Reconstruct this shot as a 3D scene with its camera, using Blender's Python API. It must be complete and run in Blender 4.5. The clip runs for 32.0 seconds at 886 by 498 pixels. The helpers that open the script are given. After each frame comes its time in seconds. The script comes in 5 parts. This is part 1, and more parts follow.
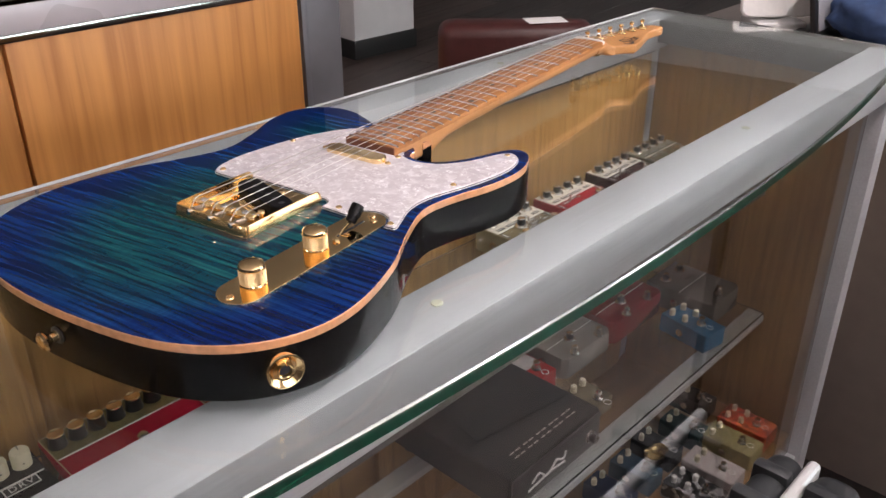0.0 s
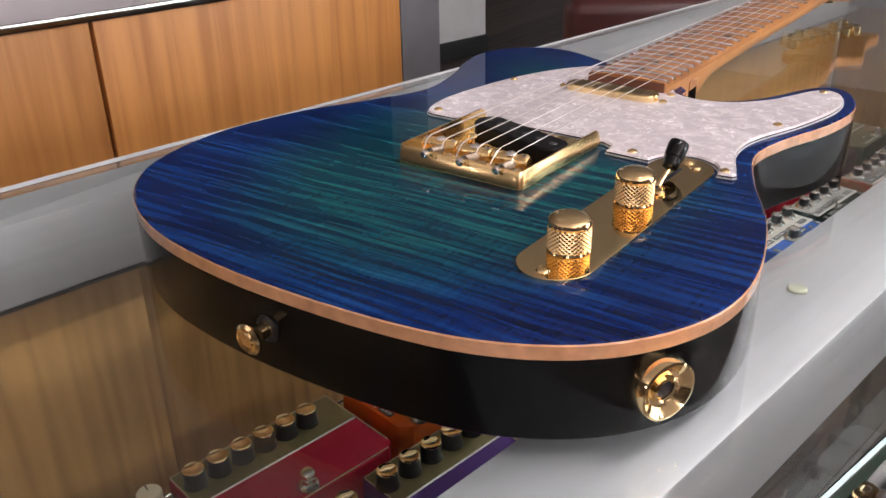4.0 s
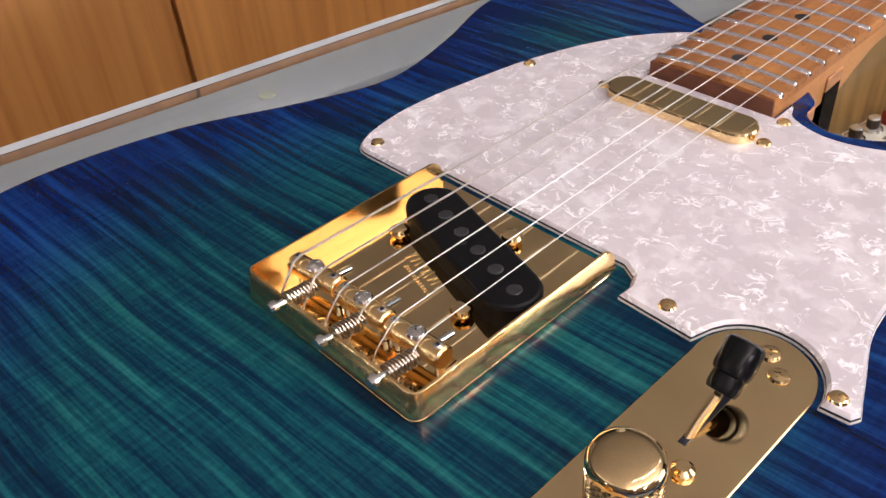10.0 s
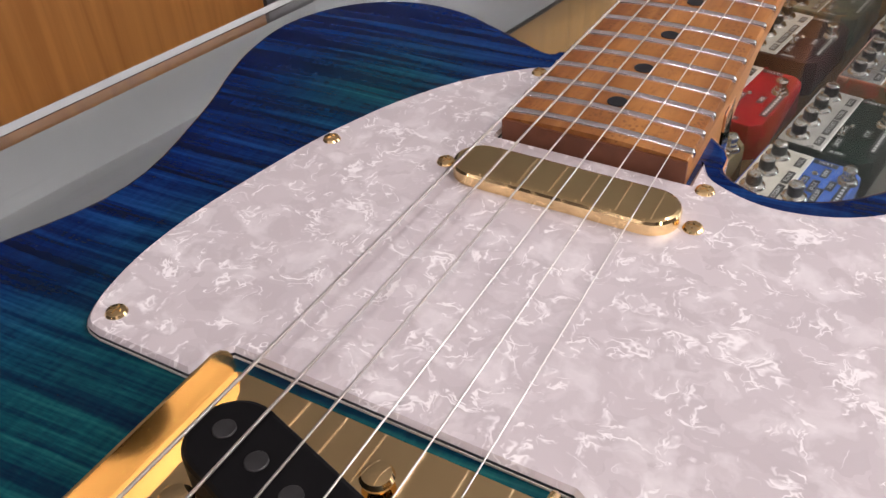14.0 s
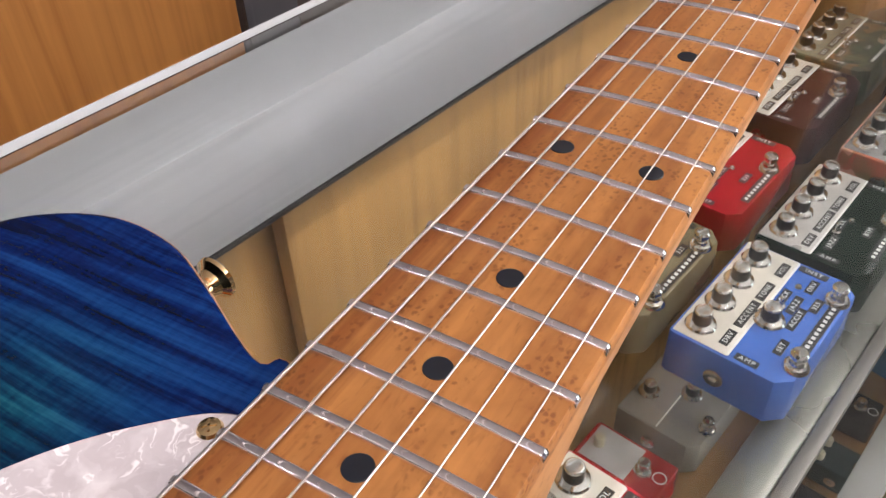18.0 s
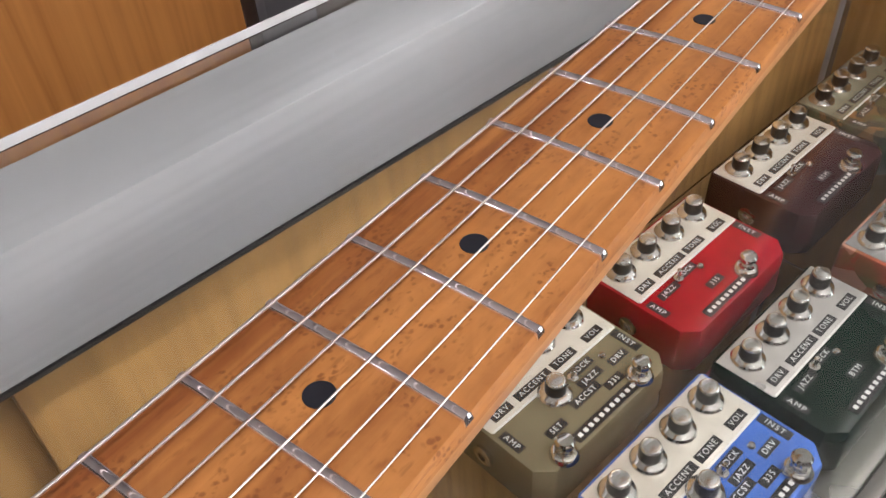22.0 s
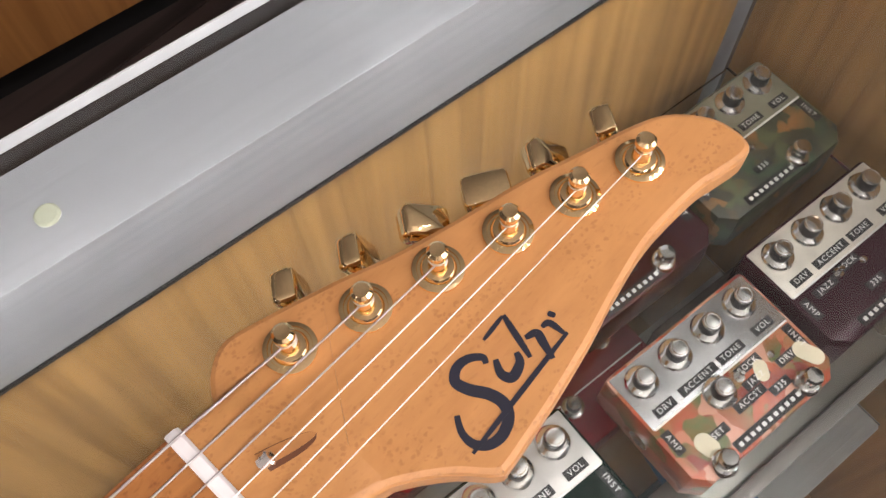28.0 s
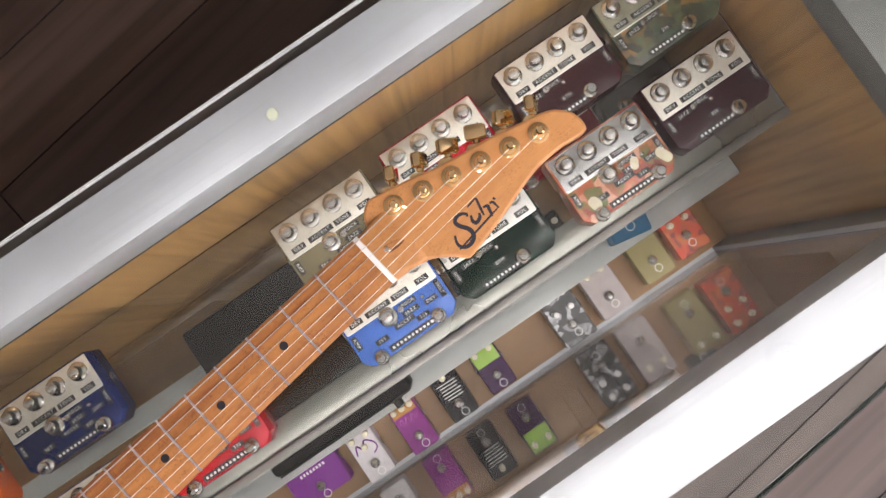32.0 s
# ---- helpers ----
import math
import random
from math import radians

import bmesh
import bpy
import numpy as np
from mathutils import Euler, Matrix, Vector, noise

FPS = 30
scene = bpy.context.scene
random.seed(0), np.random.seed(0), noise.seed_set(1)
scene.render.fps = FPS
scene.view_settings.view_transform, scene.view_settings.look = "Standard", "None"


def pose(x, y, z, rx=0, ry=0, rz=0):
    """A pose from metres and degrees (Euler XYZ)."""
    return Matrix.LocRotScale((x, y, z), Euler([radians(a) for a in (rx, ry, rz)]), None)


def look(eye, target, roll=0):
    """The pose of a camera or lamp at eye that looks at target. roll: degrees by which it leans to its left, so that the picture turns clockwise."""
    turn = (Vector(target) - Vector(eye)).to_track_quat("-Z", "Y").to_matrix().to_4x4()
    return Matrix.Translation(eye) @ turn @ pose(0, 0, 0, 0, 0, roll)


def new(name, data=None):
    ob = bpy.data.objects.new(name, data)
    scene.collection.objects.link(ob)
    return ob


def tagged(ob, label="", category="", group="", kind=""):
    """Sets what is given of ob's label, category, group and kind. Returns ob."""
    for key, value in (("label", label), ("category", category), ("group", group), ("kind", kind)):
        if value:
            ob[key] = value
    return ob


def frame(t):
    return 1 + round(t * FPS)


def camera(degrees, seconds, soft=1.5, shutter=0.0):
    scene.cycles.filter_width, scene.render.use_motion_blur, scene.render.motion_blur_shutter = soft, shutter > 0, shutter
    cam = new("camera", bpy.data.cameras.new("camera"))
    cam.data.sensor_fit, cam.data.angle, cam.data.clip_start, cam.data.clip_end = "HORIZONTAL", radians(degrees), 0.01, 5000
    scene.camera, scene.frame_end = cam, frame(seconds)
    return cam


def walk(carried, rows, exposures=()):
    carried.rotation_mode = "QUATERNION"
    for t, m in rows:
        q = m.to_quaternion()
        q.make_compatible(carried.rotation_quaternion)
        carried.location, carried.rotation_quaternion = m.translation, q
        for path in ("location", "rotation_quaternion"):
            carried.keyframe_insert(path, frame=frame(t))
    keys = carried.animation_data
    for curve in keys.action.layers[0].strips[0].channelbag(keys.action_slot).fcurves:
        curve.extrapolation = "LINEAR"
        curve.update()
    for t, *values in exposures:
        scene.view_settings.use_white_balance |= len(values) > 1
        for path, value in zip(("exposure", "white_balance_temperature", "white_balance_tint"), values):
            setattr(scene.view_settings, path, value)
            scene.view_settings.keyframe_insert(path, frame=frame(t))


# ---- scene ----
cam = camera(54.89, 32.0)
PATH = [
    (0, 0.47646, -1.05603, 1.33049, 62.623, -0.037, 33.982),
    (1, 0.43407, -1.04502, 1.30379, 63.118, 0.228, 35.688),
    (2, 0.35108, -1.04008, 1.26301, 63.522, 0.499, 36.840),
    (3, 0.28140, -1.04132, 1.22706, 63.620, 0.775, 37.081),
    (3.5, 0.26202, -1.02542, 1.21397, 63.884, 0.955, 36.974),
    (5.5, 0.21896, -0.94092, 1.20143, 62.502, 1.760, 36.527),
    (6, 0.21825, -0.91532, 1.20903, 60.625, 1.985, 37.547),
    (6.5, 0.21927, -0.89132, 1.21554, 59.180, 2.366, 38.933),
    (7, 0.21545, -0.86432, 1.22404, 57.119, 2.884, 41.279),
    (7.5, 0.21291, -0.83827, 1.22712, 55.975, 3.699, 43.673),
    (8, 0.20833, -0.81228, 1.23298, 54.459, 4.237, 45.372),
    (8.5, 0.20446, -0.79073, 1.23220, 53.380, 4.393, 46.901),
    (9, 0.19323, -0.77131, 1.22752, 53.126, 4.404, 47.291),
    (9.5, 0.17864, -0.75896, 1.22704, 52.490, 4.254, 47.452),
    (10, 0.15813, -0.75637, 1.21780, 51.928, 3.908, 46.144),
    (10.5, 0.13593, -0.76152, 1.20548, 51.674, 2.934, 42.344),
    (11, 0.11561, -0.75998, 1.19349, 51.694, 2.335, 38.871),
    (11.5, 0.09971, -0.75734, 1.19057, 51.529, 1.957, 36.235),
    (12, 0.08910, -0.75041, 1.19074, 51.526, 1.688, 34.618),
    (12.5, 0.08383, -0.73659, 1.19332, 51.264, 1.721, 32.972),
    (13, 0.07747, -0.71694, 1.19080, 51.204, 1.765, 31.862),
    (13.5, 0.07433, -0.69572, 1.18696, 51.311, 2.080, 30.530),
    (15.5, 0.05903, -0.60789, 1.17541, 51.439, 1.949, 27.066),
    (16, 0.06072, -0.58666, 1.17890, 51.070, 1.720, 27.997),
    (16.5, 0.06502, -0.56079, 1.18308, 50.544, 1.737, 29.540),
    (17, 0.06495, -0.53836, 1.18406, 50.077, 1.780, 30.734),
    (17.5, 0.06435, -0.51619, 1.18349, 49.785, 1.870, 31.139),
    (18, 0.06423, -0.49229, 1.18354, 49.410, 1.915, 31.553),
    (18.5, 0.06396, -0.46541, 1.18374, 49.015, 2.050, 32.025),
    (19, 0.06554, -0.43854, 1.18167, 48.660, 2.052, 32.744),
    (19.5, 0.06987, -0.41375, 1.18067, 48.394, 2.023, 33.269),
    (20, 0.06798, -0.39307, 1.17779, 47.991, 2.079, 33.929),
    (20.5, 0.06972, -0.37288, 1.17794, 47.803, 2.240, 34.600),
    (21, 0.07416, -0.35194, 1.17847, 47.574, 2.380, 35.171),
    (21.5, 0.07819, -0.32992, 1.17779, 47.396, 2.591, 35.989),
    (22, 0.08022, -0.31051, 1.17690, 47.375, 2.970, 36.757),
    (22.5, 0.08540, -0.28589, 1.17643, 47.346, 3.038, 37.546),
    (23, 0.09063, -0.25952, 1.17750, 47.396, 3.130, 38.401),
    (23.5, 0.09464, -0.23785, 1.18186, 47.624, 3.291, 39.090),
    (24, 0.09301, -0.21467, 1.18281, 47.949, 3.333, 39.539),
    (24.5, 0.09429, -0.18695, 1.18457, 48.122, 3.220, 39.973),
    (25, 0.09628, -0.16390, 1.18609, 48.175, 2.998, 40.208),
    (25.5, 0.09720, -0.14582, 1.18936, 48.343, 2.711, 40.392),
    (26, 0.09869, -0.12373, 1.19322, 48.394, 2.317, 40.383),
    (26.5, 0.09745, -0.09092, 1.19900, 48.376, 1.859, 40.357),
    (28.5, 0.05390, 0.04168, 1.28813, 17.035, 2.004, 44.529),
    (29, 0.03555, 0.06646, 1.30809, 9.426, 2.676, 45.814),
    (29.5, 0.02049, 0.07821, 1.33510, 2.653, 3.068, 45.956),
    (30, 0.01340, 0.07597, 1.37509, -2.734, 2.655, 46.261),
    (30.5, 0.01030, 0.06710, 1.43527, -2.818, 2.238, 46.096),
    (31, 0.01978, 0.06475, 1.50126, -1.366, 1.700, 46.017),
    (31.5, 0.03684, 0.05561, 1.57885, 0.074, 1.554, 46.122),
    (32, 0.05486, 0.03253, 1.66242, 2.504, 1.028, 46.504),
]
EXPOSURES = [(0.0, 0.06), (8.0, 0.0), (11.0, -0.06), (13.0, -0.25), (15.0, -0.25), (16.0, -0.12), (17.0, 0.08), (18.5, 0.19), (20.0, 0.14), (22.0, 0.03), (26.0, 0.0), (29.0, 0.12), (32.0, 0.12)]
walk(cam, [(row[0], pose(*row[1:])) for row in PATH], EXPOSURES)

# ---- light ----
world = bpy.data.worlds.new("shop_air")
scene.world = world
world.use_nodes = True
world.node_tree.nodes["Background"].inputs[0].default_value = (0.75, 0.72, 0.74, 1)
world.node_tree.nodes["Background"].inputs[1].default_value = 0.25


WARM = (1.0, 0.91, 0.925)
SPOT, SIDE_FILL, UP, DAY = 3.8, 10.5, 98.0, 3.6


# ---- material helpers ----
def material(name, color, rough=0.5, metal=0.0, var=0.15, scale=40.0, stretch=(1, 1, 1), bump=0.0, coat=0.0, rvar=0.1, island=0.0):
    """Principled surface with colour variation at two scales, uneven gloss and fine relief."""
    m = bpy.data.materials.new(name)
    m.use_nodes = True
    nt = m.node_tree
    p = nt.nodes["Principled BSDF"]
    p.inputs["Roughness"].default_value, p.inputs["Metallic"].default_value = rough, metal
    p.inputs["Coat Weight"].default_value, p.inputs["Coat Roughness"].default_value = coat, 0.03
    tc = nt.nodes.new("ShaderNodeTexCoord")
    mp = nt.nodes.new("ShaderNodeMapping")
    mp.inputs["Scale"].default_value = stretch
    nt.links.new(tc.outputs["Object"], mp.inputs[0])
    n1 = nt.nodes.new("ShaderNodeTexNoise")
    n1.inputs["Scale"].default_value, n1.inputs["Detail"].default_value = scale, 6
    n2 = nt.nodes.new("ShaderNodeTexNoise")
    n2.inputs["Scale"].default_value, n2.inputs["Detail"].default_value = scale * 0.13, 3
    nt.links.new(mp.outputs[0], n1.inputs[0])
    nt.links.new(mp.outputs[0], n2.inputs[0])
    add = nt.nodes.new("ShaderNodeMath")
    add.operation = "ADD"
    nt.links.new(n1.outputs[0], add.inputs[0])
    nt.links.new(n2.outputs[0], add.inputs[1])
    mr = nt.nodes.new("ShaderNodeMapRange")
    mr.inputs[1].default_value, mr.inputs[2].default_value = 0.65, 1.35
    mr.inputs[3].default_value, mr.inputs[4].default_value = 1 - var, 1 + var
    nt.links.new(add.outputs[0], mr.inputs[0])
    mul = nt.nodes.new("ShaderNodeVectorMath")
    mul.operation = "SCALE"
    mul.inputs[0].default_value = color
    nt.links.new(mr.outputs[0], mul.inputs["Scale"])
    last = mul.outputs[0]
    if island:
        oi = nt.nodes.new("ShaderNodeObjectInfo")
        m2 = nt.nodes.new("ShaderNodeMapRange")
        m2.inputs[3].default_value, m2.inputs[4].default_value = 1 - island, 1 + island
        nt.links.new(oi.outputs["Random"], m2.inputs[0])
        s2 = nt.nodes.new("ShaderNodeVectorMath")
        s2.operation = "SCALE"
        nt.links.new(last, s2.inputs[0])
        nt.links.new(m2.outputs[0], s2.inputs["Scale"])
        last = s2.outputs[0]
    nt.links.new(last, p.inputs["Base Color"])
    rr = nt.nodes.new("ShaderNodeMapRange")
    rr.inputs[1].default_value, rr.inputs[2].default_value = 0.3, 0.7
    rr.inputs[3].default_value, rr.inputs[4].default_value = rough * (1 - rvar), rough * (1 + rvar)
    nt.links.new(n2.outputs[0], rr.inputs[0])
    nt.links.new(rr.outputs[0], p.inputs["Roughness"])
    if bump:
        b = nt.nodes.new("ShaderNodeBump")
        b.inputs["Strength"].default_value, b.inputs["Distance"].default_value = bump, 0.0005
        nt.links.new(n1.outputs[0], b.inputs["Height"])
        nt.links.new(b.outputs[0], p.inputs["Normal"])
    return m


class Net:
    """Short-hand for node trees."""

    def __init__(self, m):
        self.nt = m.node_tree
        self.p = self.nt.nodes["Principled BSDF"]

    def __call__(self, kind, ins=(), operation="", data_type="", interpolation_type="", use_clamp=False):
        n = self.nt.nodes.new(kind)
        if operation:
            n.operation = operation
        if data_type:
            n.data_type = data_type
        if interpolation_type:
            n.interpolation_type = interpolation_type
        if use_clamp:
            n.use_clamp = True
        for k, v in dict(ins).items():
            if isinstance(v, bpy.types.NodeSocket):
                self.nt.links.new(v, n.inputs[k])
            else:
                n.inputs[k].default_value = v
        return n

    def math(self, op, a, b=0.0, clamp=False):
        return self("ShaderNodeMath", {0: a, 1: b}, operation=op, use_clamp=clamp).outputs[0]

    def ramp(self, fac, stops):
        n = self("ShaderNodeValToRGB", {0: fac})
        e = n.color_ramp.elements
        while len(e) < len(stops):
            e.new(0.5)
        for k, (pos, col) in enumerate(stops):
            e[k].position, e[k].color = pos, (*col, 1)
        return n.outputs[0]

    def mix(self, fac, a, b):
        return self("ShaderNodeMix", {0: fac, 6: a, 7: b}, data_type="RGBA").outputs[2]

    def coords(self, stretch=(1, 1, 1), out="Object"):
        tc = self("ShaderNodeTexCoord")
        return self("ShaderNodeMapping", {0: tc.outputs[out], "Scale": stretch}).outputs[0]

    def noise(self, vec, scale, detail=4, dist=0.0, rough=0.5):
        return self("ShaderNodeTexNoise", {"Vector": vec, "Scale": scale, "Detail": detail, "Distortion": dist, "Roughness": rough}).outputs[0]

    def set(self, **ins):
        for k, v in ins.items():
            k = k.replace("_", " ")
            if isinstance(v, bpy.types.NodeSocket):
                self.nt.links.new(v, self.p.inputs[k])
            else:
                self.p.inputs[k].default_value = v


def blank(name):
    m = bpy.data.materials.new(name)
    m.use_nodes = True
    return m, Net(m)


def flame_top():
    """Blue-to-teal burst over figured maple under clear gloss."""
    m, n = blank("blue_flame_burst")
    pos = n.coords()
    bend = n.noise(pos, 7, 2)
    sep = n("ShaderNodeSeparateXYZ", {0: pos})
    y2 = n.math("ADD", n.math("ADD", sep.outputs[1], n.math("MULTIPLY", bend, 0.012)), n.math("MULTIPLY", sep.outputs[0], -0.05))
    def bands(fx, fy, detail, dist, rough):
        return n.noise(n("ShaderNodeCombineXYZ", {0: n.math("MULTIPLY", sep.outputs[0], fx), 1: n.math("MULTIPLY", y2, fy)}).outputs[0], 1.0, detail, dist, rough)
    stripe = bands(11.0, 250.0, 3, 0.15, 0.55)
    thin = bands(16.0, 950.0, 2, 0.1, 0.5)
    fine = bands(420.0, 1300.0, 2, 0.0, 0.5)
    wide = bands(4.0, 75.0, 2, 0.4, 0.5)
    rib = bands(520.0, 45.0, 2, 0.0, 0.5)
    f = n.math("ADD", n.math("ADD", n.math("MULTIPLY", stripe, 0.64), n.math("MULTIPLY", thin, 0.20)), n.math("ADD", n.math("ADD", n.math("MULTIPLY", fine, 0.10), n.math("MULTIPLY", rib, 0.12)), n.math("MULTIPLY", wide, 0.26)))
    best = None
    for cx, cy, r0, r1 in ((0.005, -0.682, 0.06, 0.148), (0.0, -0.57, 0.05, 0.130), (-0.082, -0.458, -0.01, 0.066), (0.09, -0.47, -0.03, 0.04), (0.0, -0.640, 0.07, 0.158)):
        d = n("ShaderNodeVectorMath", {0: pos, 1: (cx, cy, 0.0445)}, operation="DISTANCE").outputs["Value"]
        g = n("ShaderNodeMapRange", {0: d, 1: r1, 2: r0, 3: 0.0, 4: 1.0}, interpolation_type="SMOOTHSTEP").outputs[0]
        best = g if best is None else n.math("SMOOTH_MAX", best, g)
    dark = n.ramp(f, ((0.53, (0.0004, 0.001, 0.017)), (0.64, (0.0012, 0.0055, 0.085)), (0.80, (0.004, 0.026, 0.20))))
    teal = n.ramp(f, ((0.50, (0.0007, 0.009, 0.030)), (0.62, (0.0013, 0.025, 0.052)), (0.71, (0.004, 0.064, 0.082)), (0.84, (0.019, 0.142, 0.138))))
    n.set(Base_Color=n.mix(best, dark, teal), Roughness=0.5, Coat_Weight=0.8, Coat_Roughness=0.012, Coat_IOR=1.47, Specular_IOR_Level=0.0)
    return m


def pearl():
    """White pearloid: soft lilac ground with crinkled bright flakes."""
    m, n = blank("white_pearloid")
    pos = n.coords()
    warp = n("ShaderNodeTexNoise", {"Vector": pos, "Scale": 95.0, "Detail": 3.0}).outputs[1]
    v2 = n("ShaderNodeVectorMath", {0: pos, 1: n("ShaderNodeVectorMath", {0: warp, "Scale": 0.016}, operation="SCALE").outputs[0]}, operation="ADD").outputs[0]
    cell = n("ShaderNodeTexVoronoi", {"Vector": n("ShaderNodeMapping", {0: v2, "Scale": (1.0, 1.8, 1.0), "Rotation": (0.0, 0.0, 0.6)}).outputs[0], "Scale": 115.0})
    a = n("ShaderNodeSeparateColor", {0: cell.outputs["Color"]}).outputs[0]
    glints = None
    for k, (sc, st, lo) in enumerate(((95.0, (1.0, 1.7, 1.0), 0.55), (120.0, (1.8, 1.0, 1.0), 0.56), (170.0, (1.2, 1.2, 1.0), 0.57))):
        w = n("ShaderNodeVectorMath", {0: n("ShaderNodeMapping", {0: v2, "Scale": st, "Location": (3.1 * k, 1.7 * k, 0.0)}).outputs[0]}, operation="ADD").outputs[0]
        crease = n.math("ABSOLUTE", n.math("SUBTRACT", n.noise(w, sc, 2, 0.8), 0.5))
        line = n("ShaderNodeMapRange", {0: crease, 1: 0.050, 2: 0.010, 3: 0.0, 4: 1.0}).outputs[0]
        some = n("ShaderNodeMapRange", {0: n.noise(w, sc * 0.75, 2), 1: lo, 2: lo + 0.08, 3: 0.0, 4: 1.0}).outputs[0]
        g = n.math("MULTIPLY", line, some)
        glints = g if glints is None else n.math("MAXIMUM", glints, g)
    haze = n("ShaderNodeMapRange", {0: n.noise(v2, 95.0, 4), 1: 0.50, 2: 0.72, 3: 0.0, 4: 0.55}).outputs[0]
    bright = n.math("MAXIMUM", glints, haze)
    ground = n.ramp(n.math("ADD", n.math("MULTIPLY", a, 0.42), n.math("MULTIPLY", n.noise(v2, 45.0, 3), 0.55)), ((0.25, (0.57, 0.525, 0.555)), (0.75, (0.66, 0.615, 0.645))))
    n.set(Base_Color=n.mix(bright, ground, (0.96, 0.94, 0.96, 1)), Roughness=0.25, Coat_Weight=0.6, Coat_Roughness=0.04)
    return m


def maple(name, light, dark, specks=1.0, rough=0.38, heart=0.0):
    """Roasted maple with grain along y, clustered bird's-eye specks and a redder streak on the bass side."""
    m, n = blank(name)
    pos = n.coords((60, 6, 60))
    g = n.noise(pos, 1.4, 5, 0.6)
    fine = n.noise(n.coords((420, 22, 420)), 1.0, 3)
    curl = n.noise(n.coords((110, 75, 110)), 1.0, 4, 1.8)
    f = n.math("ADD", n.math("ADD", n.math("MULTIPLY", g, 0.56), n.math("MULTIPLY", fine, 0.24)), n.math("MULTIPLY", curl, 0.25))
    col = n.ramp(f, ((0.3, dark), (0.55, tuple((a * 0.6 + b * 0.4) for a, b in zip(light, dark))), (0.75, light)))
    if heart:
        x = n("ShaderNodeSeparateXYZ", {0: n.coords()}).outputs[0]
        side = n("ShaderNodeMapRange", {0: n.math("ADD", x, n.math("MULTIPLY", n.noise(n.coords((40, 5, 40)), 1.0, 3), 0.03)), 1: 0.018, 2: -0.006, 3: 0.0, 4: 1.0}).outputs[0]
        streak = n("ShaderNodeMapRange", {0: n.noise(n.coords((230, 9, 230)), 1.0, 4, 0.5), 1: 0.40, 2: 0.66, 3: 0.15, 4: 1.0}).outputs[0]
        col = n.mix(n.math("MULTIPLY", n.math("MULTIPLY", side, streak), heart), col, (dark[0] * 0.85, dark[1] * 0.62, dark[2] * 0.6, 1))
    warp = n("ShaderNodeVectorMath", {0: n.coords(), 1: n("ShaderNodeVectorMath", {0: n("ShaderNodeTexNoise", {"Vector": n.coords(), "Scale": 420.0, "Detail": 2.0}).outputs[1], "Scale": 0.0022}, operation="SCALE").outputs[0]}, operation="ADD").outputs[0]
    vo = n("ShaderNodeTexVoronoi", {"Vector": n("ShaderNodeMapping", {0: warp, "Scale": (1.0, 0.75, 1.0)}).outputs[0], "Scale": 640.0, "Randomness": 1.0})
    patch = n("ShaderNodeMapRange", {0: n.noise(n.coords((1.0, 0.7, 1.0)), 85.0, 4, 0.8), 1: 0.50, 2: 0.58, 3: 0.0, 4: 1.0}).outputs[0]
    eye = n("ShaderNodeMapRange", {0: vo.outputs["Distance"], 1: 0.46, 2: 0.22, 3: 0.0, 4: 0.62}).outputs[0]
    dash = n("ShaderNodeMapRange", {0: n.noise(n.coords((700, 170, 700)), 1.0, 2), 1: 0.60, 2: 0.72, 3: 0.0, 4: 0.34}).outputs[0]
    dot = n.math("MULTIPLY", n.math("MAXIMUM", n.math("MULTIPLY", eye, patch), dash), specks)
    n.set(Base_Color=n.mix(dot, col, (dark[0] * 0.62, dark[1] * 0.5, dark[2] * 0.45, 1)), Roughness=rough)
    return m


def grain_wood(name, light, dark, along="z", rough=0.45, freq=1.0, island=0.1, wide=1.0):
    m, n = blank(name)
    st = {"z": (60, 60, 2.2), "y": (60, 2.2, 60), "x": (2.2, 60, 60)}[along]
    oi = n("ShaderNodeObjectInfo").outputs["Random"]
    off = n("ShaderNodeVectorMath", {0: n.coords(tuple(a * freq for a in st)), 1: n("ShaderNodeCombineXYZ", {0: n.math("MULTIPLY", oi, 37.0), 1: n.math("MULTIPLY", oi, 19.0), 2: oi}).outputs[0]}, operation="ADD").outputs[0]
    g = n.noise(off, 1.0, 5, 0.4)
    st2 = tuple(a * 0.16 * freq for a in st)
    w = n.noise(n.coords(st2), 1.0, 3, 1.2)
    f = n.math("ADD", n.math("MULTIPLY", g, 1.0 - 0.4 * wide), n.math("MULTIPLY", w, 0.4 * wide))
    col = n.ramp(f, ((0.32, dark), (0.5, tuple((a * 0.6 + b * 0.4) for a, b in zip(light, dark))), (0.68, light)))
    bump = n("ShaderNodeBump", {"Strength": 0.15, "Distance": 0.0006, "Height": g}).outputs[0]
    sc = n("ShaderNodeMapRange", {0: oi, 3: 1 - island, 4: 1 + island}).outputs[0]
    col = n("ShaderNodeVectorMath", {0: col, "Scale": sc}, operation="SCALE").outputs[0]
    n.set(Base_Color=col, Roughness=rough, Normal=bump)
    return m


def clear_glass(name, tint=(0.93, 0.98, 0.96), rough=0.0):
    m, n = blank(name)
    n.set(Base_Color=(*tint, 1), Transmission_Weight=1.0, Roughness=rough, IOR=1.47)
    return m


